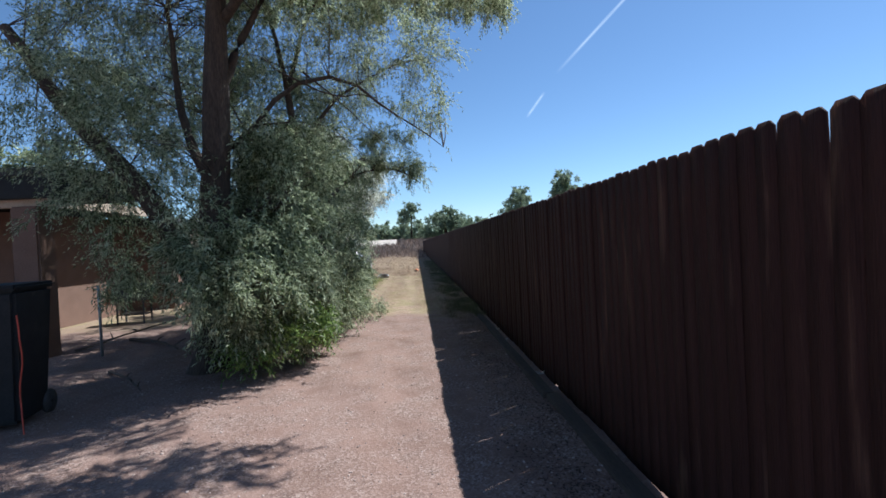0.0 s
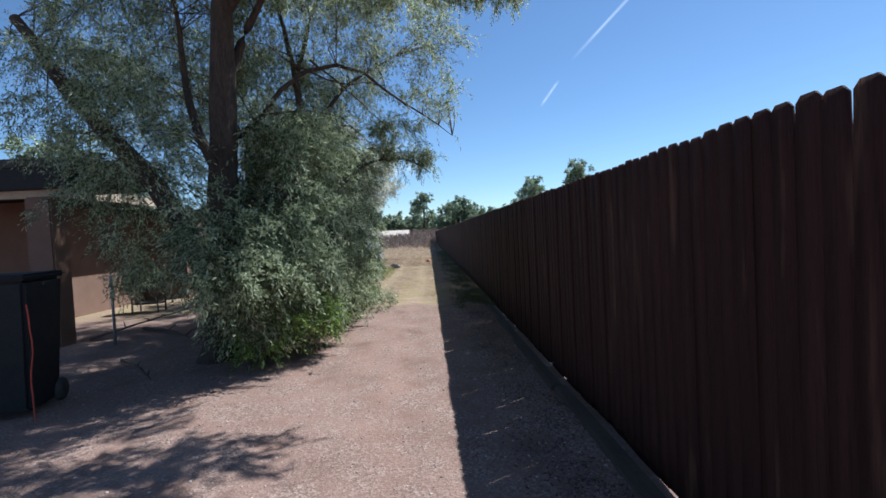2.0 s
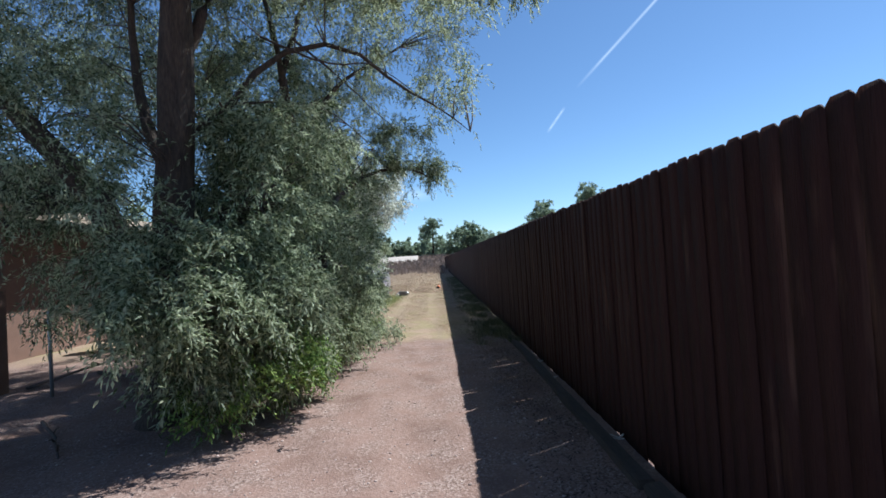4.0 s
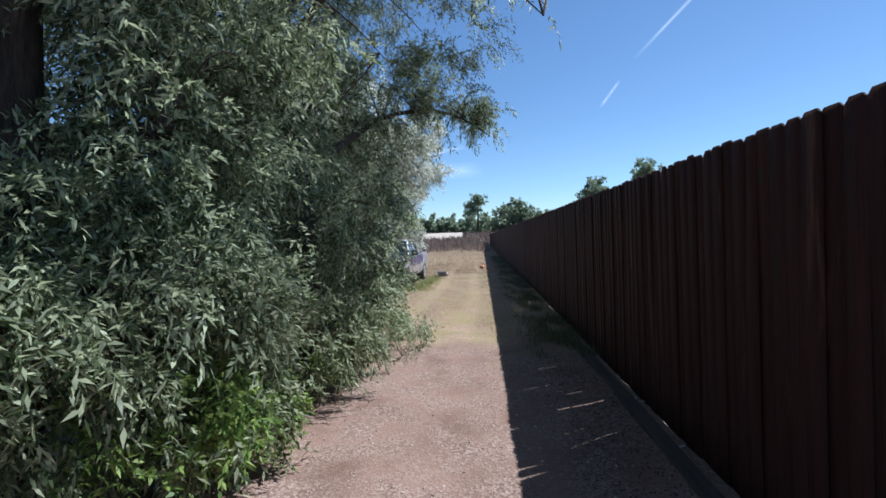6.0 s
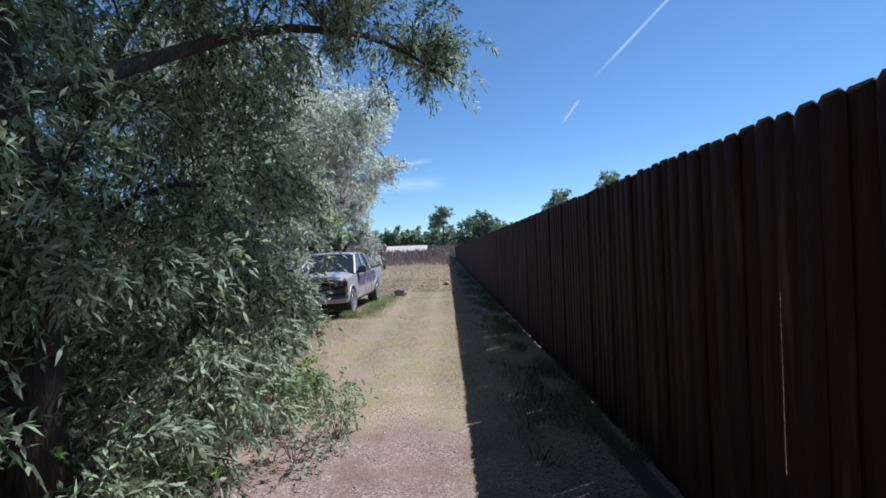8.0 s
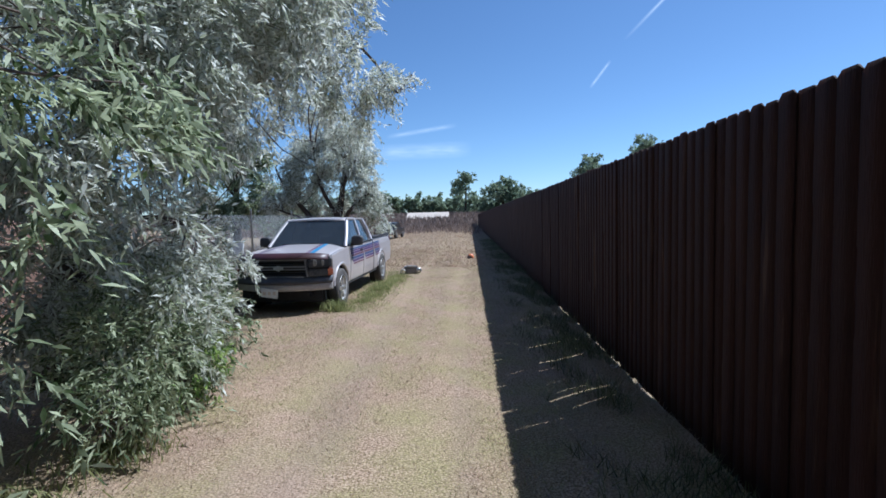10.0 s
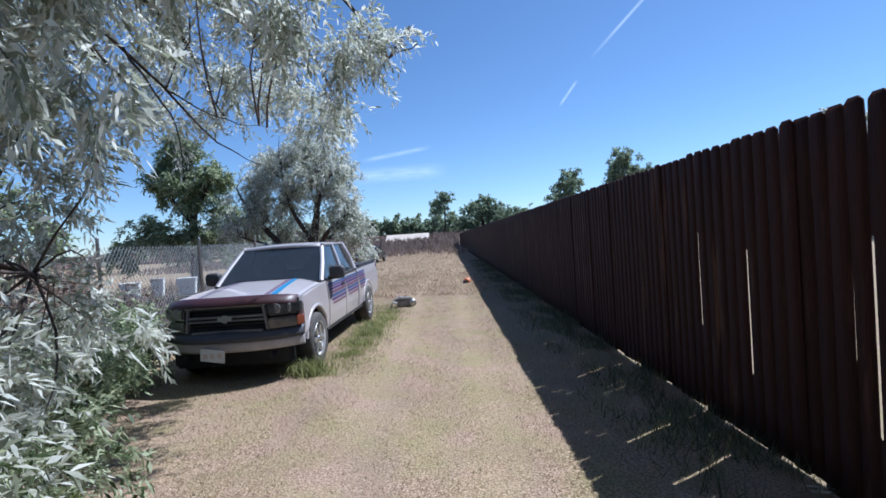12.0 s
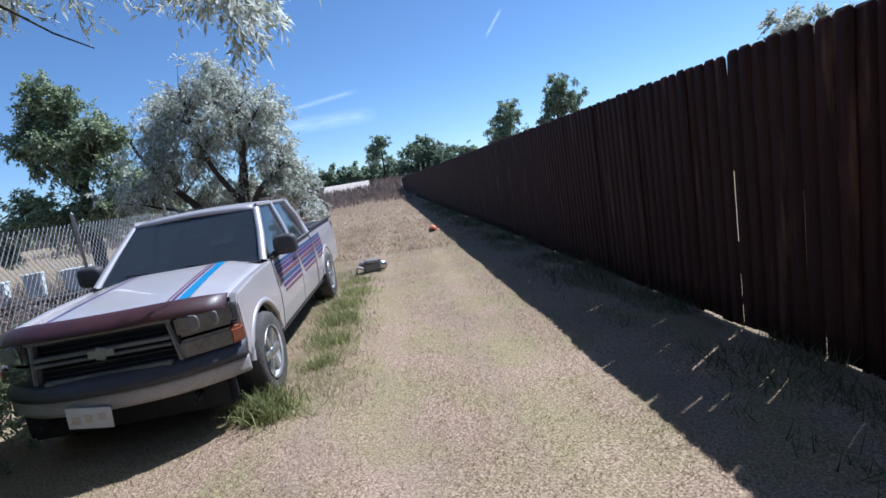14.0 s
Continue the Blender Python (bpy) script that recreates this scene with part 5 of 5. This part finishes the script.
def pane_between(a, b, c, d, thick=0.008):
    bm = bmesh.new()
    p = [Vector(q) for q in (a, b, c, d)]
    nrm = (p[1] - p[0]).cross(p[3] - p[0]).normalized() * thick
    lo, hi = [bm.verts.new(q) for q in p], [bm.verts.new(q + nrm) for q in p]
    bm.faces.new(lo[::-1]), bm.faces.new(hi)
    for k in range(4):
        bm.faces.new((lo[k], lo[(k + 1) % 4], hi[(k + 1) % 4], hi[k]))
    return bm


def grid_sheet(fn, us, vs, thick, down=(0, 0, -1)):
    """A curved sheet fn(u, v) with thickness."""
    bm = bmesh.new()
    dn = Vector(down) * thick
    g = [[bm.verts.new(fn(u, v)) for v in vs] for u in us]
    h = [[bm.verts.new(Vector(fn(u, v)) + dn) for v in vs] for u in us]
    for i in range(len(us) - 1):
        for j in range(len(vs) - 1):
            bm.faces.new((g[i][j], g[i + 1][j], g[i + 1][j + 1], g[i][j + 1]))
            bm.faces.new((h[i][j + 1], h[i + 1][j + 1], h[i + 1][j], h[i][j]))
    for i in range(len(us) - 1):
        for j in (0, len(vs) - 1):
            bm.faces.new((g[i][j], g[i + 1][j], h[i + 1][j], h[i][j]))
    for j in range(len(vs) - 1):
        for i in (0, len(us) - 1):
            bm.faces.new((g[i][j], g[i][j + 1], h[i][j + 1], h[i][j]))
    return bm


def mirror_x(bm):
    for q in bm.verts:
        q.co.x = -q.co.x
    return bm


def bulge(bm, cy=0.8):
    """Body sides belly out a little between sill and shoulder."""
    for q in bm.verts:
        s_ = 1 if q.co.x > 0 else -1
        if abs(q.co.x) > 0.95:
            q.co.x -= s_ * (0.035 * ((q.co.z - 0.82) / 0.4) ** 2 + 0.05 * max(0.0, q.co.z - 1.08))
    return bm


def subdivided(bm, cuts=3):
    bmesh.ops.subdivide_edges(bm, edges=[e for e in bm.edges if abs(e.verts[0].co.z - e.verts[1].co.z) > 0.3], cuts=cuts)
    return bm


def rounded_box(centre, size, power=0.55):
    """A pillow-shaped housing: a ball pushed out towards a box."""
    bm = bmesh.new()
    bmesh.ops.create_uvsphere(bm, u_segments=20, v_segments=12, radius=1)
    for q in bm.verts:
        q.co = Vector([c + 0.5 * d * math.copysign(abs(v) ** power, v) for c, d, v in zip(centre, size, q.co)])
    return bm


def truck():
    T = thing("pickup_truck", "dusty pewter extended-cab pickup truck with faded side stripes", "truck", at=(-3.46, 17.62, 0.04))
    T.matrix_world = pose(-3.46, 17.62, 0.04, 0.4, 0, -2.1) @ Matrix.Diagonal((0.94, 1, 1, 1))
    FA, RA, WR, AR = 0.9, 4.54, 0.39, 0.475
    sides = (1, -1)
    for s_ in sides:
        def side(name, pts, x0=0.9, x1=1.0, bev=0.012, mat_=M_PAINT, label=""):
            bm = bulge(subdivided(prism(pts, x0, x1, bev)))
            if s_ < 0:
                mirror_x(bm)
            return part(name, bm, mat_, T, label)
        fender = [(0.36, 0.72), (0.36, 1.02), (0.42, 1.09), (0.9, 1.14), (1.54, 1.17), (1.54, 0.42)] + arc(FA, WR, AR, 8, 165) + [(0.345, 0.6)]
        side("front_fender", fender)
        side("front_door", [(1.555, 0.44), (1.555, 1.17), (2.62, 1.2), (2.62, 0.44)])
        side("rear_door", [(2.632, 0.44), (2.632, 1.2), (3.6, 1.22), (3.6, 0.44)])
        bed = [(3.66, 0.44), (3.66, 1.26), (5.68, 1.29), (5.76, 1.25), (5.76, 0.6), (5.5, 0.52)] + arc(RA, WR, AR, 8, 172)
        side("bed_side", bed)
        side("rocker", [(1.5, 0.38), (1.5, 0.45), (4.1, 0.45), (4.1, 0.38)], 0.82, 0.95, 0.01, M_DUSTY)
        for cy in (FA, RA):
            ring = []
            for y, z in arc(cy, WR, AR + 0.015, 12, 168, 16):
                ring.append((s_ * 0.982, y, z))
            tubes("wheel_arch_lip", [(np.array(ring), np.full(17, 0.032))], M_PAINT, T, "", 8)
            wheel = part("wheel", lathe([(0.23, 0.1), (0.345, 0.125), (0.378, 0.1), (WR, 0.06), (WR, -0.06), (0.378, -0.1), (0.345, -0.125), (0.2, -0.1)], 36), None, T, "", True)
            wheel.data.materials.append(M_TYRE)
            wheel.location = (s_ * 0.9, cy, WR)
            rim = [(0.24, 0.1), (0.252, 0.118), (0.228, 0.09), (0.19, 0.05), (0.0, 0.045)]
            part("rim", lathe([(r, s_ * h) for r, h in rim], 32), M_ALLOY, wheel, "dusty five-spoke alloy rim", True)
            bm = bmesh.new()
            for k in range(6):
                m = pose(s_ * 0.075, 0, 0, 60 * k, 0, 0) @ Matrix.Translation((0, 0.14, 0)) @ Matrix.Diagonal((0.05, 0.18, 0.075, 1))
                bmesh.ops.create_cube(bm, size=1, matrix=m)
            bmesh.ops.bevel(bm, geom=bm.edges[:], offset=0.012, segments=2, affect="EDGES")
            part("spokes", bm, M_CHROME, wheel)
            bm = bmesh.new()
            for k in range(6):
                a = radians(60 * k + 30)
                bmesh.ops.create_cube(bm, size=1, matrix=Matrix.Translation((s_ * 0.056, 0.145 * math.cos(a), 0.145 * math.sin(a))) @ Matrix.Diagonal((0.012, 0.05, 0.05, 1)))
            part("openings", bm, M_BLACK, wheel)
            part("hub_cap", lathe([(0.0, s_ * 0.11), (0.045, s_ * 0.105), (0.055, s_ * 0.07)], 16), M_CHROME, wheel, "", True)
            part("wheel_well", lathe([(0.45, -s_ * 0.12), (0.45, s_ * 0.02)], 24), M_BLACK, T).location = (s_ * 0.84, cy, WR + 0.02)
        # pillars and windows of the cab
        top = {"a": (0.72, 2.2, 1.73), "b": (0.735, 2.72, 1.755), "c": (0.72, 3.42, 1.74)}
        low = {"a": (0.9, 1.5, 1.17), "b": (0.915, 2.68, 1.2), "c": (0.915, 3.6, 1.22)}
        for k, w in (("a", 0.045), ("b", 0.04), ("c", 0.075)):
            p0, p1 = np.array(low[k]), np.array(top[k])
            tubes("pillar", [(np.array([p0 * [s_, 1, 1], (p0 + p1) / 2 * [s_, 1, 1] + [s_ * 0.012, 0, 0], p1 * [s_, 1, 1]]), np.full(3, w))], M_PAINT, T, "", 8)
        def win(name, q):
            bm = pane_between(*q)
            return part(name, bm if s_ > 0 else mirror_x(bm), M_GLASS, T, "dark side window")
        win("front_side_window", [(0.905, 1.66, 1.19), (0.91, 2.64, 1.205), (0.735, 2.68, 1.73), (0.73, 2.26, 1.71)])
        win("rear_side_window", [(0.91, 2.73, 1.21), (0.91, 3.5, 1.225), (0.73, 3.36, 1.72), (0.735, 2.76, 1.735)])
        part("roof_rail", boxes([((s_ * 0.735, 2.8, 1.752), (0.07, 1.3, 0.05))], 0.018), M_PAINT, T)
        part("belt_moulding", boxes([((s_ * 0.972, 2.58, 1.2), (0.025, 2.05, 0.022), (0.8, 0, 0))]), M_BLACK, T)
        # mirrors, handles, lamps
        mir = part("side_mirror", rounded_box((s_ * 1.1, 1.78, 1.29), (0.27, 0.17, 0.22)), M_DUSTY, T, "black door mirror")
        part("mirror_arm", boxes([((s_ * 0.98, 1.77, 1.21), (0.12, 0.07, 0.05))], 0.02), M_DUSTY, mir)
        part("mirror_glass", boxes([((s_ * 1.11, 1.866, 1.28), (0.19, 0.006, 0.14))]), M_CHROME, mir)
        part("door_handle", boxes([((s_ * 0.998, 2.45, 1.04), (0.03, 0.17, 0.045))], 0.012), M_DUSTY, T)
        part("bed_rail_cap", boxes([((s_ * 0.955, 4.7, 1.283), (0.09, 2.06, 0.03), (0.8, 0, 0))], 0.01), M_DUSTY, T)
        lamp = part("headlight", boxes([((s_ * 0.75, 0.22, 0.965), (0.42, 0.14, 0.17), (0, 0, s_ * 27))], 0.025), M_LENS, T, "clouded headlight lens")
        part("reflector", rounded_box((s_ * 0.66, 0.117, 0.97), (0.2, 0.02, 0.13), 0.6), M_TRIM, lamp, "dull lamp reflector", True)
        part("reflector", rounded_box((s_ * 0.81, 0.192, 0.965), (0.14, 0.02, 0.12), 0.6), M_TRIM, lamp, "dull lamp reflector", True)
        part("lower_lamp", boxes([((s_ * 0.74, 0.215, 0.785), (0.4, 0.12, 0.14), (0, 0, s_ * 27))], 0.02), M_LENS, T)
        part("turn_signal", boxes([((s_ * 0.925, 0.32, 0.785), (0.12, 0.15, 0.13), (0, 0, s_ * 40))], 0.02), M_AMBER, T, "amber turn signal")
        part("side_marker", boxes([((s_ * 0.935, 0.33, 0.965), (0.06, 0.13, 0.15), (0, 0, s_ * 40))], 0.015), M_LENS, T)
        part("tail_lamp", boxes([((s_ * 0.955, 5.72, 1.0), (0.06, 0.1, 0.42))], 0.015), M_RED, T)
        # faded stripes, laid a little proud of the panels
        def stripe(y0, z0, y1, z1, h, mat_, x=0.0):
            n = 10
            bm = bmesh.new()
            rows = []
            for k in range(n + 1):
                y, z = y0 + (y1 - y0) * k / n, z0 + (z1 - z0) * k / n
                r = []
                for zz in (z, z + h):
                    xx = 1.0 - 0.035 * ((zz - 0.82) / 0.4) ** 2 - 0.05 * max(0.0, zz - 1.08)
                    r += [bm.verts.new((s_ * (xx + 0.0045 + x), y, zz)), bm.verts.new((s_ * (xx - 0.001 + x), y, zz))]
                rows.append(r)
            for p, q in zip(rows, rows[1:]):
                bm.faces.new((p[0], q[0], q[2], p[2])), bm.faces.new((p[1], p[3], q[3], q[1]))
                bm.faces.new((p[0], p[1], q[1], q[0])), bm.faces.new((p[2], q[2], q[3], p[3]))
            part("stripe", bm, mat_, T, "faded vinyl side stripe")
        for (ya, yb) in ((1.58, 2.615), (2.64, 3.595), (3.67, 4.3)):
            zo = 1.06 + (ya - 1.6) * 0.01
            stripe(ya, zo + 0.03, yb, zo + 0.04, 0.03, M_DEEPBLUE)
            stripe(ya + 0.01, zo - 0.005, yb, zo + 0.005, 0.022, M_PURPLE)
            stripe(ya + 0.03, zo - 0.06, yb, zo - 0.05, 0.04, M_PURPLE)
            stripe(ya + 0.06, zo - 0.115, yb, zo - 0.105, 0.04, M_RED)
            stripe(ya + 0.1, zo - 0.175, yb, zo - 0.165, 0.045, M_DEEPBLUE)
            stripe(ya + 0.14, zo - 0.235, yb, zo - 0.225, 0.042, M_PURPLE)
            stripe(ya + 0.18, zo - 0.29, yb, zo - 0.28, 0.03, M_RED)
    # bonnet, roof, screens
    us = np.linspace(-0.93, 0.93, 15)
    vs = np.linspace(0.16, 1.58, 10)

    def bonnet_at(u, v):
        c = 1 - (abs(u) / 0.93) ** 4
        raised = 0.018 if abs(u) < 0.62 else 0.0
        return (u, v + 0.16 * max(0.0, (1.58 - v) / 1.42) * (abs(u) / 0.93) ** 2.4 - 0.05 * (1 - (u / 0.93) ** 2), 1.03 + 0.135 * ((v - 0.16) / 1.42) ** 0.8 + 0.055 * c + raised - 0.02 * max(0, 0.3 - v) / 0.14)

    part("bonnet", grid_sheet(bonnet_at, us, vs, 0.03), M_PAINT, T, "", True)
    for u0, u1, mat_ in ((-0.5, -0.475, M_PURPLE), (0.42, 0.5, M_BLUE), (0.37, 0.395, M_PURPLE), (0.335, 0.35, M_RED)):
        def on(u, v):
            x, y, z = bonnet_at(u + 0.09 * (1.4 - v) * (1 if u > 0 else -1), v)
            return (x, y, z + 0.005)
        part("bonnet_stripe", grid_sheet(on, np.linspace(u0, u1, 2), vs[1:], 0.004), mat_, T, "faded bonnet stripe")

    def shield_at(u, v):
        return (u, 0.06 + 0.2 * (abs(u) / 0.93) ** 2.4 - 0.05 * (1 - (u / 0.93) ** 2) + 0.12 * v ** 2 - 0.02, 1.0 + 0.11 * v + 0.05 * (1 - (abs(u) / 0.93) ** 4))

    part("bug_shield", grid_sheet(shield_at, us, np.linspace(0, 1, 6), 0.02, (0, 1, 0)), M_MAROON, T, "dark maroon bonnet shield", True)

    def roof_at(u, v):
        return (u, v, 1.775 + 0.035 * (1 - (u / 0.75) ** 2) - 0.045 * ((v - 2.8) / 0.68) ** 4)

    part("roof", grid_sheet(roof_at, np.linspace(-0.75, 0.75, 9), np.linspace(2.14, 3.48, 9), 0.04), M_PAINT, T, "", True)
    part("windshield", pane_between((-0.87, 1.52, 1.19), (0.87, 1.52, 1.19), (0.7, 2.18, 1.74), (-0.7, 2.18, 1.74)), M_GLASS, T, "dusty dark windshield")
    part("rear_window", pane_between((0.84, 3.6, 1.24), (-0.84, 3.6, 1.24), (-0.68, 3.44, 1.73), (0.68, 3.44, 1.73)), M_GLASS, T)
    part("cowl", boxes([((0, 1.52, 1.165), (1.8, 0.16, 0.05))], 0.015), M_DUSTY, T)
    for sx in (-0.35, 0.3):
        part("wiper", boxes([((sx, 1.58, 1.235), (0.52, 0.02, 0.015), (0, 4, 0))]), M_BLACK, T)
    part("cab_back", boxes([((0, 3.59, 0.85), (1.8, 0.05, 0.78))], 0.01), M_PAINT, T)
    part("cab_floor", boxes([((0, 2.5, 0.5), (1.78, 2.3, 0.1))]), M_BLACK, T)
    part("dashboard", boxes([((0, 1.75, 1.1), (1.7, 0.4, 0.16))], 0.05), M_SEAT, T, "dusty grey dashboard")
    for sx in (-0.42, 0.42):
        part("seat", boxes([((sx, 2.45, 0.85), (0.5, 0.5, 0.2)), ((sx, 2.72, 1.16), (0.48, 0.16, 0.6), (-10, 0, 0)), ((sx, 2.78, 1.52), (0.26, 0.1, 0.16))], 0.04), M_SEAT, T)
    part("rear_bench", boxes([((0, 3.3, 0.95), (1.4, 0.3, 0.7))], 0.05), M_SEAT, T)
    part("steering_wheel", lathe([(0.17, -0.012), (0.19, -0.012), (0.19, 0.012), (0.17, 0.012), (0.17, -0.012)], 24), M_BLACK, T).matrix_local = pose(0.42, 2.02, 1.2, 0, 25, 90)
    # front end
    part("grille_backing", boxes([((0, 0.2, 0.87), (1.12, 0.06, 0.36))]), M_BLACK, T, "black grille opening")
    part("grille_surround", boxes([((0, 0.1, 1.035), (1.14, 0.07, 0.035)), ((0, 0.1, 0.71), (1.0, 0.07, 0.035)), ((-0.55, 0.11, 0.875), (0.035, 0.07, 0.33), (0, 8, 0)), ((0.55, 0.11, 0.875), (0.035, 0.07, 0.33), (0, -8, 0))], 0.01), M_TRIM, T, "dull grey grille surround")
    part("grille_bar", boxes([((0, 0.09, 0.905), (1.08, 0.06, 0.03)), ((0, 0.09, 0.855), (1.08, 0.06, 0.022))], 0.008), M_TRIM, T)
    for k in range(6):
        part("grille_slat", boxes([((0, 0.15, 0.745 + 0.05 * k), (1.06, 0.03, 0.008))]), M_DUSTY, T)
    part("badge", boxes([((0, 0.055, 0.88), (0.2, 0.02, 0.055), (0, 0, 0)), ((0, 0.053, 0.88), (0.075, 0.02, 0.1), (0, 15, 0))], 0.006), M_CHROME, T, "plain dull metal badge")
    for sx in (-1, 1):
        part("lamp_panel", boxes([((sx * 0.72, 0.3, 0.87), (0.46, 0.05, 0.4), (0, 0, sx * 27))], 0.01), M_BLACK, T)

    def bumper_at(u, v):
        return (u * (1 - 0.0 * v), 0.0 + 0.3 * (abs(u) / 0.99) ** 2.6 + 0.02 * (v - 0.5) ** 2, 0.455 + 0.13 * v)

    part("bumper", grid_sheet(bumper_at, np.linspace(-0.99, 0.99, 19), np.linspace(0, 1, 5), 0.05, (0, 1, 0)), M_BUMPER, T, "scuffed dull steel bumper", True)

    def bumper_top(u, v):
        return (u, -0.02 + 0.3 * (abs(u) / 0.99) ** 2.6 + 0.1 * v ** 3, 0.583 + 0.14 * v)

    part("bumper_pad", grid_sheet(bumper_top, np.linspace(-0.99, 0.99, 19), np.linspace(0, 1, 4), 0.06, (0, 1, 0)), M_PAD, T, "dark grey plastic bumper pad", True)
    part("valance", boxes([((0, 0.26, 0.36), (1.72, 0.14, 0.26))], 0.04), M_BLACK, T)
    for sx in (-0.6, 0.6):
        part("tow_hook", boxes([((sx, 0.14, 0.38), (0.06, 0.2, 0.08))], 0.02), M_BLACK, T)
    plate = part("licence_plate", boxes([((-0.17, -0.015, 0.43), (0.34, 0.012, 0.17), (6, 8, 0))], 0.004), M_WHITE, T, "pale blank front plate hanging crooked")
    for k in range(3):
        part("plate_bar", boxes([((-0.27 + 0.1 * k, -0.024, 0.43), (0.06, 0.004, 0.06), (6, 8, 0))]), M_SCRAP, plate)
    # bed and underside
    part("bed_floor", boxes([((0, 4.7, 0.75), (1.8, 2.1, 0.06))]), M_DUSTY, T)
    part("tailgate", boxes([((0, 5.74, 0.98), (1.78, 0.05, 0.54))], 0.015), M_PAINT, T)
    part("rear_bumper", boxes([((0, 5.82, 0.58), (1.9, 0.16, 0.2))], 0.03), M_CHROME, T)
    part("chassis", boxes([((-0.42, 2.9, 0.42), (0.1, 5.2, 0.16)), ((0.42, 2.9, 0.42), (0.1, 5.2, 0.16)), ((0, FA, 0.38), (1.5, 0.12, 0.12)), ((0, RA, 0.38), (1.5, 0.12, 0.12)), ((0, 1.1, 0.62), (1.2, 1.2, 0.5))]), M_BLACK, T)
    part("firewall", boxes([((0, 1.62, 0.8), (1.78, 0.05, 0.7))]), M_BLACK, T)


truck()


# ---- far parked car ----
def far_car():
    C = thing("parked_car", "dark parked car at the end of the strip", "car", at=(-7.3, 50, float(ground_z(-7.3, 50))), rz=-4)
    part("body", bulge(prism([(0, 0.35), (0, 0.68), (0.15, 0.8), (1.1, 0.9), (3.7, 0.92), (4.4, 0.86), (4.4, 0.35)], -0.9, 0.9, 0.05)), M_DARKCAR, C)
    part("cabin", prism([(1.1, 0.88), (1.75, 1.38), (3.1, 1.42), (3.8, 0.9)], -0.72, 0.72, 0.06), M_DARKCAR, C)
    part("windshield", pane_between((-0.62, 1.17, 0.96), (0.62, 1.17, 0.96), (0.6, 1.68, 1.36), (-0.6, 1.68, 1.36), 0.03), M_GLASS, C)
    for sx in (-0.62, 0.62):
        part("headlight", boxes([((sx, 0.0, 0.64), (0.36, 0.06, 0.13))], 0.02), M_WHITE, C, "pale headlight")
    part("red_panel", boxes([((0, 0.0, 0.47), (1.5, 0.05, 0.1))], 0.02), M_RED, C)
    for sx in (-0.82, 0.82):
        for y in (0.85, 3.55):
            w = part("wheel", lathe([(0.02, -0.1), (0.29, -0.1), (0.32, -0.06), (0.32, 0.06), (0.29, 0.1), (0.02, 0.1)], 22), M_TYRE, C, "", True)
            w.location = (sx, y, 0.32)


far_car()


# ---- far house ----
def far_house():
    H = thing("far_house", "low distant house with a pale tan metal roof", "house", at=(-10.5, 130, 0))
    part("wall", boxes([((0, 3, 0.8), (9.6, 6, 1.7))]), M_STUCCO, H)
    part("roof", prism([(-0.8, 1.55), (3, 3.4), (6.8, 1.55), (6.8, 1.4), (3, 3.2), (-0.8, 1.4)], -5.4, 5.4), M_TAN, H)
    for x in (-3, 0.3, 3.2):
        w = part("window", boxes([((x, -0.03, 1.0), (1.0, 0.08, 0.8))]), M_WHITE, H)
        part("pane", boxes([((x, -0.08, 1.0), (0.86, 0.03, 0.66))]), M_BLACK, w)


far_house()


# ---- litter on the strip ----
def engine_part():
    E = thing("scrap_engine", "grey scrap engine part lying in the grass", "scrap", at=(-1.75, 23.9, float(ground_z(-1.75, 23.9))), rz=15)
    part("block", boxes([((0, 0, 0.1), (0.4, 0.26, 0.18)), ((-0.16, 0.02, 0.18), (0.2, 0.22, 0.08))], 0.03), M_TRIM, E)
    part("cover", boxes([((0.02, -0.02, 0.215), (0.34, 0.2, 0.05), (0, 6, 10))], 0.015), M_CHROME, E)
    w = part("pulley", lathe([(0.02, -0.03), (0.09, -0.03), (0.075, 0), (0.09, 0.03), (0.02, 0.03)], 20), M_CHROME, E, "", True)
    w.matrix_local = pose(0.19, -0.15, 0.1, 0, 0, 90)
    tubes("pipe", [(np.array([(-0.2, -0.1, 0.1), (-0.32, -0.12, 0.16), (-0.36, -0.05, 0.04)]), np.full(3, 0.025))], M_ALLOY, E, "", 8)


engine_part()
O = thing("orange_toy", "small faded orange plastic toy in the grass", "toy", at=(0.12, 29.9, float(ground_z(0.12, 29.9))), rz=30)
part("shell", lathe([(0.0, 0.2), (0.07, 0.19), (0.13, 0.13), (0.15, 0.05), (0.14, 0.0)], 18, "z"), M_ORANGE, O, "", True)
part("base", boxes([((-0.1, -0.08, 0.05), (0.22, 0.16, 0.1))], 0.03), M_DUSTY, O)
